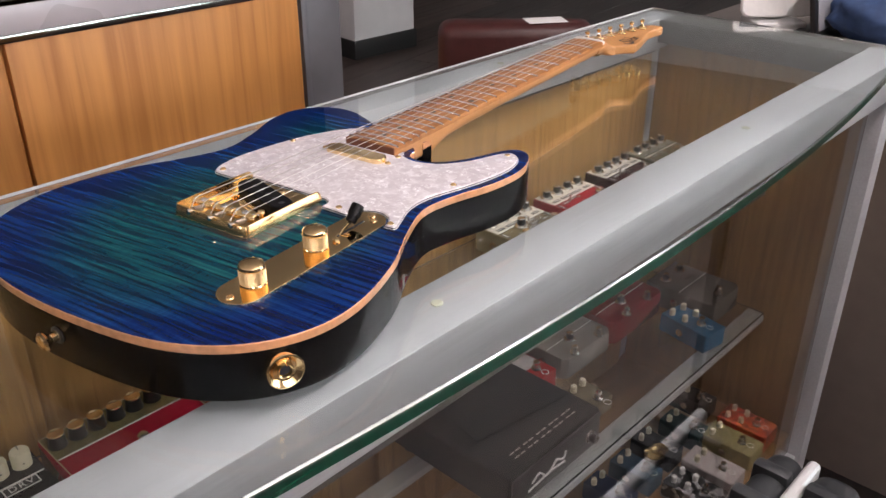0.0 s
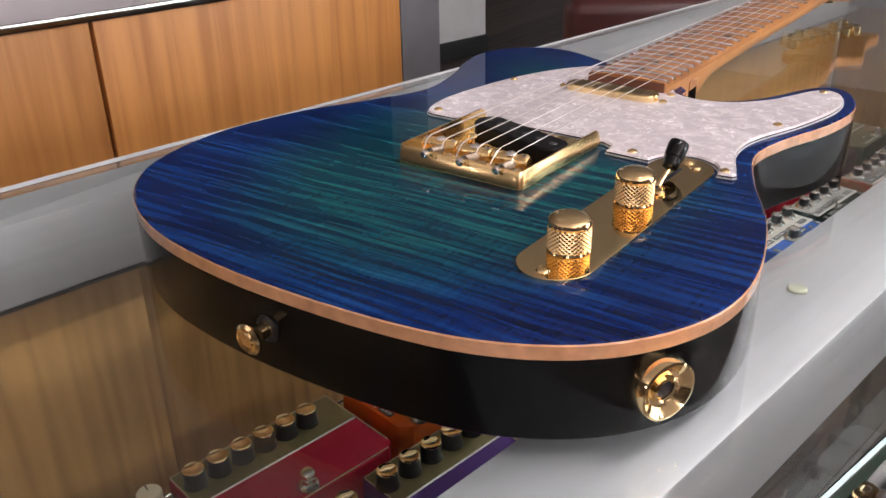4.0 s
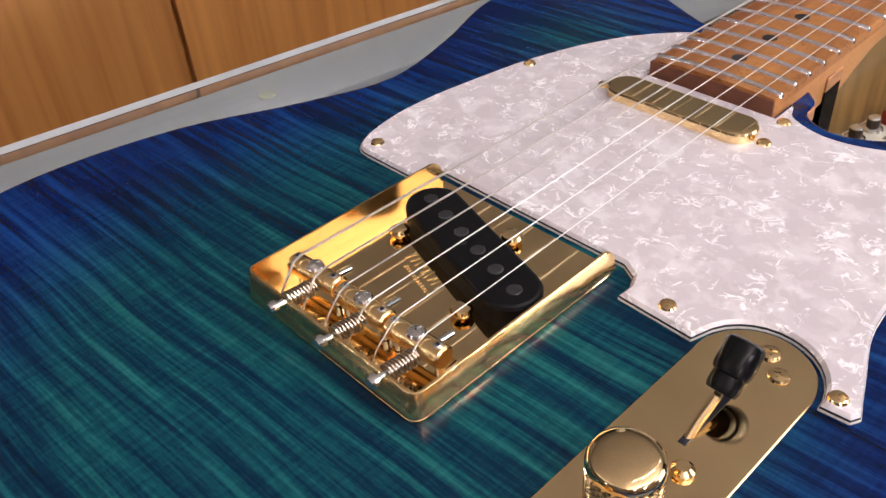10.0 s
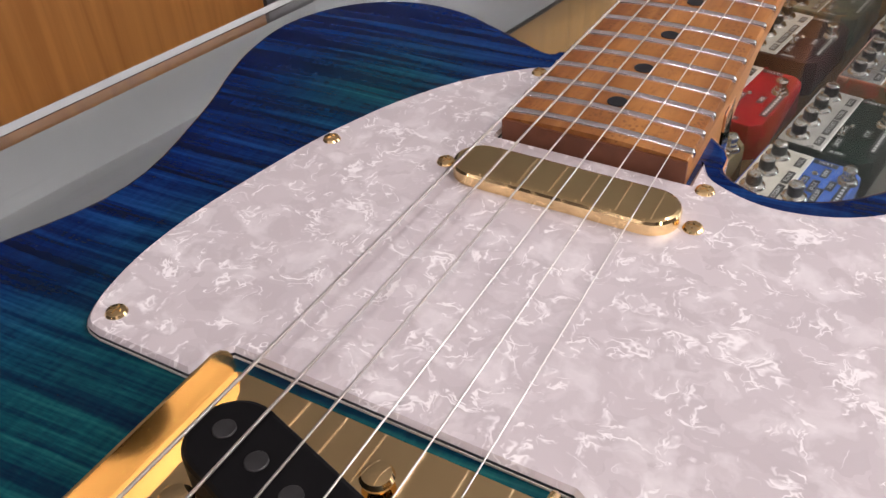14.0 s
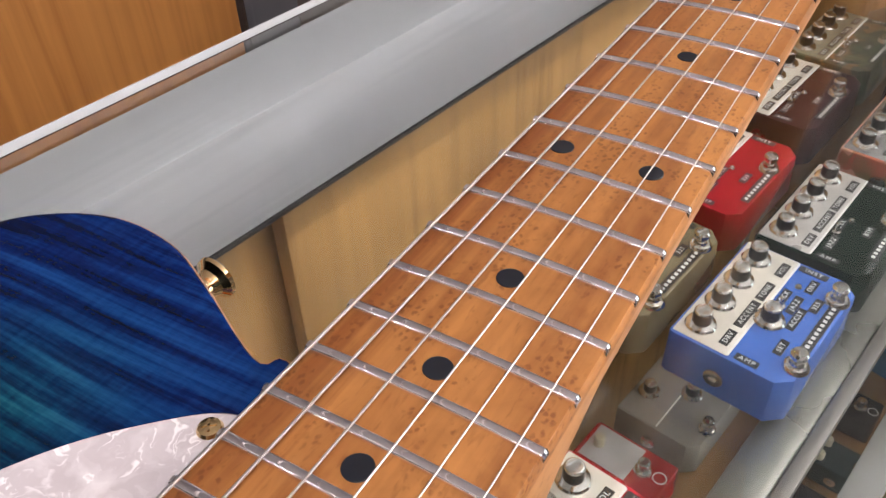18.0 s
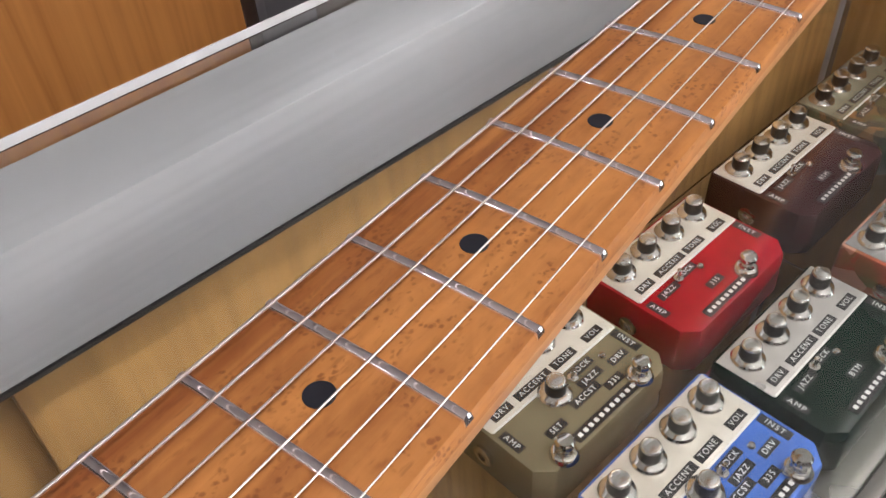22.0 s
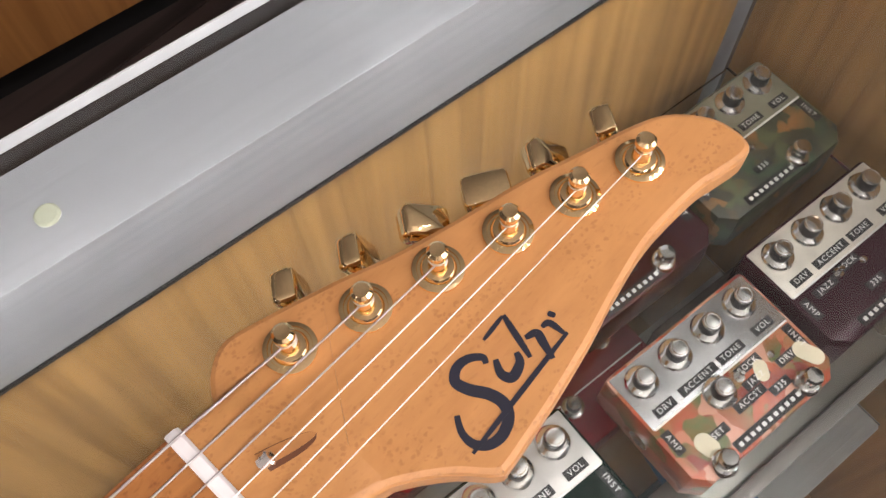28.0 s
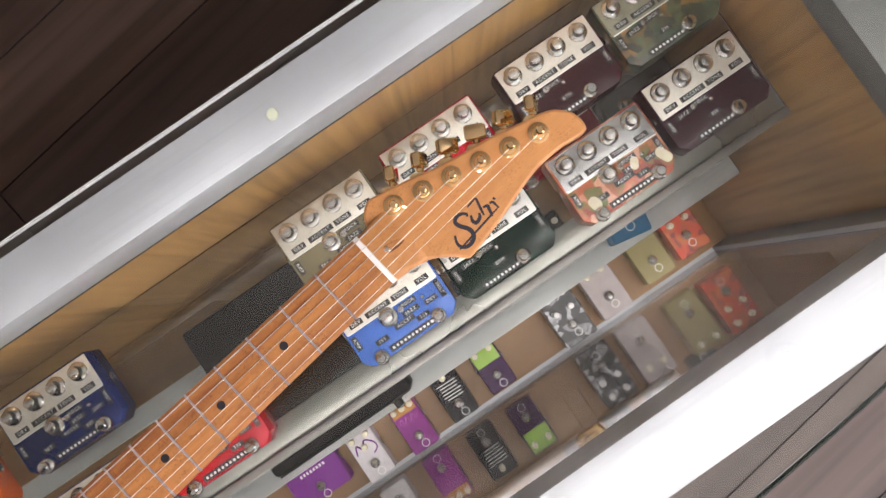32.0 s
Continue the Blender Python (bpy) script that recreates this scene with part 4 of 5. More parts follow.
    # shelves
    for z, v0, v1 in ((0.7240, -0.141, 0.088), (0.485, -0.141, 0.137)):
        s = part("shelf", box(v0, v1, U0 + 0.02, U1 - 0.02, z - 0.006, z, 0.0006), SHELFGLASS, counter, "glass shelf", 0)
        s.visible_shadow = False
        if z > 0.6:
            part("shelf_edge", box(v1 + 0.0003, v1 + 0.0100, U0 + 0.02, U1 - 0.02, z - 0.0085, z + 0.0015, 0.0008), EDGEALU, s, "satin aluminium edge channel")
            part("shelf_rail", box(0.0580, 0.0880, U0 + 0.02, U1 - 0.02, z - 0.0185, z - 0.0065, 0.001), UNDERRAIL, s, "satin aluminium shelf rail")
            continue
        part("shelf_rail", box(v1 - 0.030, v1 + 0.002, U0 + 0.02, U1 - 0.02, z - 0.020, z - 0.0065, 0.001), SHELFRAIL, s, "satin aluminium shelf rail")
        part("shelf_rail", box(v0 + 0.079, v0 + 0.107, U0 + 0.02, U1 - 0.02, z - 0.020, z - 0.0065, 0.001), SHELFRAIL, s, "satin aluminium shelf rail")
    bp = None
    for v, u in ((-0.1475, -0.004), (-0.149, -0.568), (0.244, -0.0245), (0.252, -0.561), (-0.149, -1.13), (0.250, -1.10)):
        m = pose(v, u, 0.9865)
        if bp is None:
            bp = part("bumper", lathe([(0.0050, 0), (0.0050, 0.0008), (0.0041, 0.0014)], 20), SILICONE, counter, "clear rubber bumper", m=m)
        else:
            share("bumper", bp, counter, m)


build_counter()

# ---- effects pedals ----
CREAM = material("cream_faceplate", (0.66, 0.62, 0.54), 0.35, 0.3, 0.1, 120)
LABEL = material("black_tape_label", (0.015, 0.015, 0.016), 0.4, 0, 0.1, 100)
LETTER = material("white_letters", (0.75, 0.74, 0.72), 0.5, 0, 0.03, 100)
KNOBBLACK = material("black_knob", (0.012, 0.012, 0.012), 0.3, 0, 0.1, 100)


def paint(name, color, rough=0.22):
    m = material(name, color, rough, 0.0, 0.12, 60, coat=0.04, bump=0.05)
    m.node_tree.nodes["Principled BSDF"].inputs["Specular IOR Level"].default_value = 0.14
    return m


def words(text, size, m, parent, mat=LETTER):
    c = bpy.data.curves.new("lettering", "FONT")
    c.body, c.size, c.align_x, c.align_y, c.extrude = text, size, "CENTER", "CENTER", 0.00008
    c.space_character = 1.25
    c.materials.append(mat)
    o = new("lettering", c)
    o.parent = parent
    o.matrix_basis = m
    return o


def bar(parent, x, y, w, h, z, ang=0, mat=LABEL):
    return part("label_bar", box(-w / 2, w / 2, -h / 2, h / 2, 0, 0.0003), mat, parent, m=pose(x, y, z, 0, 0, ang))


IVORY = material("ivory_knob", (0.62, 0.57, 0.42), 0.4, 0, 0.08, 80)
SHAPES = {}


def shared_part(key, name, build, mat, parent, m, label=""):
    if key in SHAPES:
        o = share(name, SHAPES[key], parent, m)
        if label:
            o["label"] = label
        return o
    SHAPES[key] = part(name, build(), mat, parent, label, m=m)
    return SHAPES[key]


def pedal_knob(parent, x, y, z, r=0.0078, cap=SPUN, base=KNOBBLACK, turn=0):
    k = shared_part(("knob", r, base.name), "knob", lambda: lathe([(r * 0.86, 0), (r * 0.86, 0.0045), (r * 0.85, 0.0112), (r * 0.83, 0.0118)], 28), base, parent, pose(x, y, z, 0, 0, turn), "round knob")
    shared_part(("cap", r, cap.name), "cap", lambda: lathe([(r * 0.81, 0), (r * 0.80, 0.0008), (r * 0.73, 0.0016), (r * 0.62, 0.0019), (r * 0.56, 0.0017), (r * 0.3, 0.0021), (r * 0.05, 0.0022)], 28), cap, k, pose(0, 0, 0.0117), "spun metal cap")
    shared_part(("skirt", r, cap.name), "skirt", lambda: lathe([(r * 1.44, 0.0), (r * 1.43, 0.0010), (r * 1.30, 0.0024), (r * 1.05, 0.0034), (r * 0.84, 0.0040)], 28), CHROME if cap is SPUN else cap, k, pose(0, 0, 0), "")
    return k


def gold_knob(parent, x, y, z):
    """Flared black knob with a dished gold cap."""
    k = shared_part("gold_knob", "knob", lambda: lathe([(0.0096, 0), (0.0095, 0.0012), (0.0086, 0.0040), (0.0083, 0.0128), (0.0080, 0.0133)], 28), KNOBBLACK, parent, pose(x, y, z), "flared black knob")
    shared_part("gold_cap", "cap", lambda: lathe([(0.0081, 0.0), (0.0081, 0.0009), (0.0072, 0.0013), (0.0062, 0.0007), (0.0030, 0.0003), (0.0005, 0.0003)], 28), GOLD, k, pose(0, 0, 0.0132), "dished gold cap")


def ivory_knob(parent, x, y, z, turn):
    """Tall ivory cylinder with a dark pointer line and a grub-screw hole."""
    k = shared_part("ivory_knob", "knob", lambda: lathe([(0.0092, 0), (0.0092, 0.0150), (0.0086, 0.0164), (0.0070, 0.0168), (0.0008, 0.0169)], 32), IVORY, parent, pose(x, y, z, 0, 0, turn), "ivory plastic knob")
    shared_part("pointer", "pointer", lambda: box(-0.0005, 0.0005, 0.0015, 0.0088, 0.0, 0.0004), KNOBBLACK, k, pose(0, 0, 0.0168), "dark pointer line")
    shared_part("grub_hole", "grub_hole", lambda: box(-0.0010, 0.0010, -0.0003, 0.0003, -0.0006, 0.0006), KNOBBLACK, k, pose(0, -0.0091, 0.0070))


def foot_switch(parent, x, y, z):
    f = shared_part("footswitch", "footswitch", lambda: lathe([(0.0062, 0), (0.0062, 0.003), (0.0055, 0.0034), (0.0055, 0.006), (0.0038, 0.0062), (0.0038, 0.0095), (0.0056, 0.0098), (0.0058, 0.0125), (0.0045, 0.0142), (0.001, 0.0146)], 24), CHROME, parent, pose(x, y, z), "chrome footswitch")
    shared_part("fnut", "nut", lambda: lathe([(0.0088, 0), (0.0086, 0.0010), (0.0074, 0.0030), (0.0063, 0.0036)], 24), CHROME, f, pose(0, 0, 0))


def jack_socket():
    return lathe([(0.0070, 0), (0.0070, 0.0025), (0.0052, 0.003), (0.0030, 0.003), (0.0028, 0.0005)], 20)


def tag(parent, text, x, y, z, ang=0.0, size=0.0056):
    """A strip of black embossing tape with raised white letters."""
    b = bar(parent, x, y, size * 0.82 * len(text) + 0.002, size * 1.12, z, ang)
    words(text, size * 0.9, pose(0, 0, 0.0004), b)


SHELFZ = 0.7240
GOLDPLATE = material("antique_gold_plate", (0.21, 0.18, 0.08), 0.32, 0.6, 0.3, 110)
PALEGOLD = material("pale_gold_line", (0.52, 0.42, 0.26), 0.35, 0.3, 0.15, 90)


def big_pedal(u, v, mat, label, five=False, turn=0.0, z=SHELFZ, w=0.119, d=0.085, h=0.0400, plate=CREAM, knobs=4, cap=SPUN, group="boutique pedals in the counter", tall=0.49, mode="335", pitch=0.0, shift=0.0, back=0.315):
    p = thing("effects_pedal", CASE @ pose(v, u, z, 0, 0, 90 + turn), label, "effects pedal", group)
    r, c = 0.004, 0.010
    lp = [(w / 2, -d / 2 + c), (w / 2, d / 2 - r), (w / 2 - r * 0.3, d / 2 - r * 0.3), (w / 2 - r, d / 2), (-w / 2 + r, d / 2), (-w / 2 + r * 0.3, d / 2 - r * 0.3), (-w / 2, d / 2 - r), (-w / 2, -d / 2 + c), (-w / 2 + c, -d / 2), (w / 2 - c, -d / 2)]
    part("enclosure", stack(lp, [(0.0025, 0.001), (0.004, 0), (h - 0.002, 0.0008), (h - 0.0006, 0.0014), (h, 0.0026)]), mat, p, "", 40)
    for x in (-w * 0.4, w * 0.4):
        for y in (-d * 0.36, d * 0.38):
            shared_part("foot", "rubber_foot", lambda: lathe([(0.005, 0), (0.0055, 0.0026)], 12), DARKBASE, p, pose(x, y, 0))
    part("faceplate", box(-w / 2 + 0.003, w / 2 - 0.003, d * (0.5 - tall), d / 2 - 0.003, h, h + 0.0006, 0.0002), plate, p, "metal faceplate behind the knobs")
    zt = h + 0.0006
    part("divider", box(-w / 2 + 0.004, w / 2 - 0.004, d * (0.5 - tall) - 0.0008, d * (0.5 - tall) + 0.0004, h, h + 0.0009), LETTER, p, "white dividing line")
    for k in range(knobs):
        x = shift + (k - (knobs - 1) / 2) * (pitch or w * 0.93 / knobs)
        if cap is IVORY:
            ivory_knob(p, x, d * back, zt, 14 - 5 * k)
        elif cap is GOLD:
            gold_knob(p, x, d * back, zt)
        else:
            pedal_knob(p, x, d * back, zt, 0.0075, cap, KNOBBLACK, 40 * k)
    if plate is GOLDPLATE:
        # pale worn lines round the top and the plate
        for x0, x1, y0, y1 in ((-w / 2 + 0.0025, w / 2 - 0.0025, d / 2 - 0.0030, d / 2 - 0.0022), (-w / 2 + 0.009, w / 2 - 0.009, -d / 2 + 0.0024, -d / 2 + 0.0032), (-w / 2 + 0.0022, -w / 2 + 0.0030, -d / 2 + 0.011, d / 2 - 0.004), (w / 2 - 0.0030, w / 2 - 0.0022, -d / 2 + 0.011, d / 2 - 0.004)):
            part("pale_line", box(x0, x1, y0, y1, h, h + 0.0008), PALEGOLD, p, "thin pale gold outline")
    if knobs == 4:
        for k, t in enumerate(("DRV", "ACCENT", "TONE", "VOL")):
            tag(p, t, (k - 1.5) * (w * 0.93 / 4), d * 0.085, zt)
        tag(p, "AMP", -w * 0.44, -d * 0.13, h, -90)
        tag(p, "INST", w * 0.44, -d * 0.13, h, -90)
        shared_part("toggle", "toggle_switch", lambda: lathe([(0.0034, 0), (0.0034, 0.002), (0.0016, 0.0022), (0.0012, 0.006), (0.0018, 0.009), (0.0012, 0.0098)], 14), CHROME, p, pose(0.006 if five else -0.021, -d * 0.08 if five else -d * 0.055, h), "chrome mini toggle")
        shared_part("led", "indicator", lambda: lathe([(0.0026, 0), (0.0026, 0.001), (0.0018, 0.0024), (0.0004, 0.003)], 14), CHROME, p, pose((0.032 if five else -0.001), d * -0.10, h), "small indicator light")
        for x, y, t in (((0.016, -0.055, "ROCK"), (0.014, -0.16, "JAZZ"), (0.038, -0.185, "DRV"), (0.002, -0.235, "ACCST"), (-0.028, -0.27, "SET"), (0.022, -0.30, mode)) if five else ((-0.034, -0.075, "JAZZ"), (-0.011, -0.045, "ROCK"), (-0.006, -0.27, mode))):
            tag(p, t, x, d * y, h, 0, 0.0054)
        # the pedal's name as plain letter bars on its tape
        n = 11 if five else 9
        nx = 0.002 if five else -0.012
        bar(p, nx, -d * 0.42, n * 0.0048 + 0.004, 0.0072, h)
        for k in range(n):
            bar(p, nx + 0.0048 * (k - (n - 1) / 2), -d * 0.42, 0.0026, 0.0026, h + 0.0003, 0, LETTER)
    foot_switch(p, 0.0355 if five else (0.0170 if knobs == 4 else -0.003), -d * (0.40 if five else 0.375), h)
    if five:
        pedal_knob(p, -0.0095, -d * 0.075, h, 0.0075, cap)
        foot_switch(p, -0.0380, -d * 0.435, h)
    for sx in (-1, 1):
        shared_part("jack", "side_jack", jack_socket, CHROME, p, pose(sx * (w / 2 - 0.0006), d * 0.05, h * 0.5, 0, 90 * sx, 0), "chrome jack socket")
    return p


def pattern_paint(name, cols, scale):
    m, n = blank(name)
    pos = n.coords()
    warp = n("ShaderNodeTexNoise", {"Vector": pos, "Scale": scale * 1.2, "Detail": 2.0}).outputs[1]
    v2 = n("ShaderNodeVectorMath", {0: pos, 1: n("ShaderNodeVectorMath", {0: warp, "Scale": 1.1 / scale}, operation="SCALE").outputs[0]}, operation="ADD").outputs[0]
    cell = n("ShaderNodeTexVoronoi", {"Vector": v2, "Scale": scale * 2.2})
    f = n("ShaderNodeSeparateColor", {0: cell.outputs["Color"]}).outputs[0]
    f = n.math("ADD", n.math("MULTIPLY", f, 0.7), n.math("MULTIPLY", n.noise(pos, scale * 0.8, 2, 1.0), 0.3))
    stops = [(0.25 + 0.5 * k / (len(cols) - 1), c) for k, c in enumerate(cols)]
    n.set(Base_Color=n.ramp(f, stops), Roughness=0.35, Coat_Weight=0.5)
    return m


big_pedal(-0.0335, -0.0715, paint("olive_tan_paint", (0.17, 0.145, 0.09)), "olive-tan effects pedal with cream knob strip", True)
big_pedal(0.106, -0.072, paint("red_paint", (0.27, 0.007, 0.015)), "bright red effects pedal with cream knob strip")
big_pedal(0.255, -0.0745, paint("dark_maroon_paint", (0.035, 0.010, 0.012)), "dark maroon effects pedal with cream knob strip", mode="BTM")
big_pedal(0.381, -0.075, pattern_paint("green_swirl_paint", ((0.03, 0.035, 0.02), (0.10, 0.11, 0.05), (0.03, 0.06, 0.03), (0.28, 0.13, 0.04), (0.05, 0.05, 0.03)), 40), "green and orange swirl-painted effects pedal", plate=material("mossy_plate", (0.25, 0.24, 0.17), 0.4, 0.2, 0.2, 100))
big_pedal(-0.381, -0.0755, paint("navy_paint", (0.010, 0.018, 0.085)), "navy blue effects pedal with cream knob strip", True)
big_pedal(-0.0285, 0.028, paint("sky_blue_paint", (0.055, 0.13, 0.42)), "sky-blue effects pedal with two footswitches", True)
big_pedal(0.098, 0.029, paint("bottle_green_paint", (0.003, 0.013, 0.009)), "dark bottle-green effects pedal", mode="BTM", plate=material("pale_plate", (0.55, 0.53, 0.50), 0.3, 0.5, 0.1, 100))
floral = big_pedal(0.2465, 0.0345, pattern_paint("orange_floral_paint", ((0.22, 0.03, 0.015), (0.42, 0.09, 0.03), (0.40, 0.08, 0.035), (0.09, 0.12, 0.03), (0.46, 0.14, 0.07), (0.5, 0.26, 0.18)), 34), "orange floral-painted effects pedal", True, plate=material("silver_plate", (0.6, 0.6, 0.6), 0.25, 0.8, 0.1, 100))
for x, y, w, l, a in ((0.0505, -0.022, 0.011, 0.020, 25), (-0.038, -0.024, 0.012, 0.016, 12), (0.020, -0.012, 0.009, 0.014, -30)):
    part("cream_oval", stack(stadium(0, 0, w, l, 0, 8), [(0.0, 0), (0.0004, 0.0002)]), IVORY, floral, "cream painted oval", m=pose(x, y, 0.04, 0, 0, a))
big_pedal(0.3725, 0.0275, paint("dark_plum_paint", (0.030, 0.008, 0.013)), "dark plum effects pedal with cream knob strip")
big_pedal(-0.2655, 0.0305, paint("cherry_red_paint", (0.36, 0.010, 0.02)), "cherry red effects pedal", True)
big_pedal(-0.535, -0.066, paint("orange_paint", (0.62, 0.11, 0.015)), "bright orange effects pedal with two footswitches", True, plate=material("orange_plate", (0.6, 0.12, 0.02), 0.3, 0, 0.1, 60))
big_pedal(-0.683, -0.064, paint("crimson_paint", (0.33, 0.010, 0.03)), "long crimson pedal with six gold-topped knobs", w=0.152, d=0.096, plate=GOLDPLATE, knobs=6, cap=GOLD, tall=0.46, pitch=0.0205, shift=-0.011, back=0.27)
big_pedal(-0.595, 0.035, paint("violet_paint", (0.060, 0.025, 0.13)), "dark violet pedal with gold-topped knobs", plate=GOLDPLATE, knobs=5, cap=GOLD, pitch=0.0222, shift=-0.005, back=0.25)
big_pedal(-0.395, 0.035, paint("grey_purple_paint", (0.10, 0.07, 0.11)), "grey-violet effects pedal with two footswitches", True)
big_pedal(-0.728, 0.042, paint("cream_grey_paint", (0.30, 0.27, 0.20)), "cream-edged pedal with gold-topped knobs", plate=GOLDPLATE, knobs=5, cap=GOLD)
driver = big_pedal(-0.8255, -0.057, paint("black_paint", (0.012, 0.012, 0.013)), "black pedal with ivory knobs", plate=BLACKPLASTIC, knobs=5, cap=IVORY, d=0.098, tall=0.40, pitch=0.022, back=0.31)
sign = part("name_plate", box(-0.0165, 0.0165, -0.0062, 0.0062, 0, 0.0004), LETTER, driver, "white bordered name plate", m=pose(0.031, 0.002, 0.0402))
part("border", box(-0.0153, 0.0153, -0.0050, 0.0050, 0.0004, 0.0007), LABEL, sign, "black field")
words("DRV", 0.0108, pose(0, 0, 0.0008), sign)


def mini_pedal(u, v, z, mat, label, knobs=((-0.013, 0.026), (0.013, 0.026)), knobmat=IVORY, turn=0.0, w=0.048, d=0.086, h=0.036):
    p = thing("mini_pedal", CASE @ pose(v, u, z, 0, 0, 90 + turn), label, "effects pedal", "mini pedals in the counter")
    part("enclosure", stack(stadium(0, 0, w, d, 0, 4, 0.004), [(0.002, 0.001), (0.003, 0), (h - 0.0015, 0.0006), (h, 0.002)]), mat, p, "", 40)
    part("base_plate", box(-w / 2 + 0.003, w / 2 - 0.003, -d / 2 + 0.003, d / 2 - 0.003, 0, 0.0021), DARKBASE, p)
    for x, y in knobs:
        shared_part(("mk", knobmat.name), "knob", lambda: lathe([(0.0052, 0), (0.0050, 0.010), (0.0042, 0.0115), (0.001, 0.0118)], 18), knobmat, p, pose(x, y, h), "small pale knob")
    foot_switch(p, 0, -0.018, h)
    part("emblem_ring", tube([(0.006 * math.cos(a), 0.006 * math.sin(a), 0) for a in (2 * math.pi * k / 20 for k in range(21))], 0.0006, 5), LETTER, p, "pale ring emblem", m=pose(0.002, -0.034, h + 0.0002))
    for sx in (-1, 1):
        shared_part("jack", "side_jack", jack_socket, CHROME, p, pose(sx * (w / 2 - 0.0006), 0.004, h * 0.5, 0, 90 * sx, 0), "chrome jack socket")
    return p


PURPLE = paint("purple_paint", (0.17, 0.03, 0.22))
ZB = 0.245
FOUR = ((-0.014, 0.034), (0.014, 0.034), (-0.014, 0.008), (0.014, 0.008))
mini_pedal(0.390, 0.169, ZB, pattern_paint("red_orange_art", ((0.5, 0.05, 0.02), (0.5, 0.12, 0.03), (0.2, 0.03, 0.02)), 40), "red-orange painted mini pedal with four knobs", FOUR, w=0.058, d=0.100)
mini_pedal(0.322, 0.172, ZB, paint("khaki_paint", (0.26, 0.22, 0.10)), "khaki mini pedal on the deck", ((-0.014, 0.034), (0.014, 0.034)), w=0.056, d=0.100)
mini_pedal(0.232, 0.180, ZB, paint("pale_pink_paint", (0.40, 0.35, 0.34)), "pale pinkish mini pedal", w=0.056, d=0.100)
mini_pedal(0.158, 0.184, ZB, pattern_paint("black_white_spots", ((0.012, 0.012, 0.014), (0.02, 0.02, 0.02), (0.5, 0.5, 0.52), (0.02, 0.02, 0.02)), 45), "black mini pedal with white blots and four knobs", FOUR, LETTER, w=0.058, d=0.100)
lime = mini_pedal(0.012, 0.183, ZB, paint("dark_aubergine_paint", (0.040, 0.012, 0.055)), "lime and dark purple mini pedal")
part("lime_panel", box(-0.021, 0.021, 0.004, 0.040, 0.036, 0.0363, 0.0001), paint("lime_paint", (0.26, 0.42, 0.07)), lime, "lime painted upper half")
coal = mini_pedal(-0.064, 0.186, ZB, paint("charcoal_paint", (0.012, 0.012, 0.014)), "charcoal mini pedal with pale stripes", ((0, 0.030),))
for k in range(6):
    bar(coal, 0.002 * (k % 2), 0.020 - 0.0052 * k, 0.034 - 0.003 * (k % 3), 0.0013, 0.036, -2, LETTER)
pink = mini_pedal(-0.145, 0.192, ZB, paint("magenta_paint", (0.21, 0.025, 0.19)), "magenta mini pedal with three knobs and gold top band", ((-0.015, 0.033), (0, 0.033), (0.015, 0.033)))
part("gold_band", box(-0.021, 0.021, 0.022, 0.040, 0.036, 0.0363, 0.0001), paint("ochre_paint", (0.42, 0.20, 0.04)), pink, "ochre painted band")
part("script_mark", tube([(x, y, 0.0363) for x, y in spline([(-0.017, 0.010), (-0.012, 0.018), (-0.008, 0.008), (-0.002, 0.018), (0.002, 0.008), (0.008, 0.018), (0.012, 0.008), (0.017, 0.016)], 6, False)], 0.0007, 5), paint("pale_pink_ink", (0.45, 0.16, 0.42)), pink, "pale pink scrawl")
pale = mini_pedal(-0.228, 0.189, ZB, paint("white_paint", (0.56, 0.53, 0.55)), "white mini pedal with violet scrawl", ((-0.013, 0.030), (0.013, 0.030), (0, 0.012)))
part("script_mark", tube([(x, y, 0.0363) for x, y in spline([(-0.018, 0.006), (-0.012, 0.020), (-0.004, 0.010), (0.004, 0.022), (0.016, 0.012), (0.017, 0.002), (0.008, -0.004)], 6, False)], 0.0013, 5), PURPLE, pale, "violet scrawl")
wide = mini_pedal(-0.320, 0.170, ZB, PURPLE, "wide purple pedal with three ivory knobs", ((-0.03, 0.026), (-0.012, 0.026), (0.006, 0.026)), w=0.095, d=0.075)
for k in range(8):
    bar(wide, -0.020 + 0.006 * k, 0.010, 0.0034, 0.0048, 0.036, 0, LETTER)
mini_pedal(-0.43, 0.075, 0.485, paint("teal_knob_paint", (0.03, 0.03, 0.035)), "dark mini pedal with teal knobs", ((-0.015, 0.03), (0.015, 0.03), (-0.015, 0.008), (0.015, 0.008)), material("teal_knob", (0.10, 0.26, 0.30), 0.4, 0, 0.1, 60))
# second row on the deck and the middle shelf
mini_pedal(0.395, 0.05, ZB, paint("soot_paint", (0.014, 0.015, 0.016)), "black mini pedal with three knobs", ((-0.015, 0.03), (0.015, 0.03), (0, 0.012)))
mini_pedal(0.30, 0.085, ZB, paint("dark_teal_paint", (0.015, 0.035, 0.038)), "dark teal mini pedal on the deck")
mini_pedal(0.215, 0.075, ZB, paint("graphite_paint", (0.020, 0.021, 0.024)), "graphite mini pedal on the deck")
mini_pedal(0.135, 0.080, ZB, paint("slate_blue_paint", (0.035, 0.07, 0.11)), "slate-blue mini pedal on the deck")
mini_pedal(0.055, 0.078, ZB, paint("navy_mini_paint", (0.012, 0.02, 0.06)), "navy mini pedal on the deck")
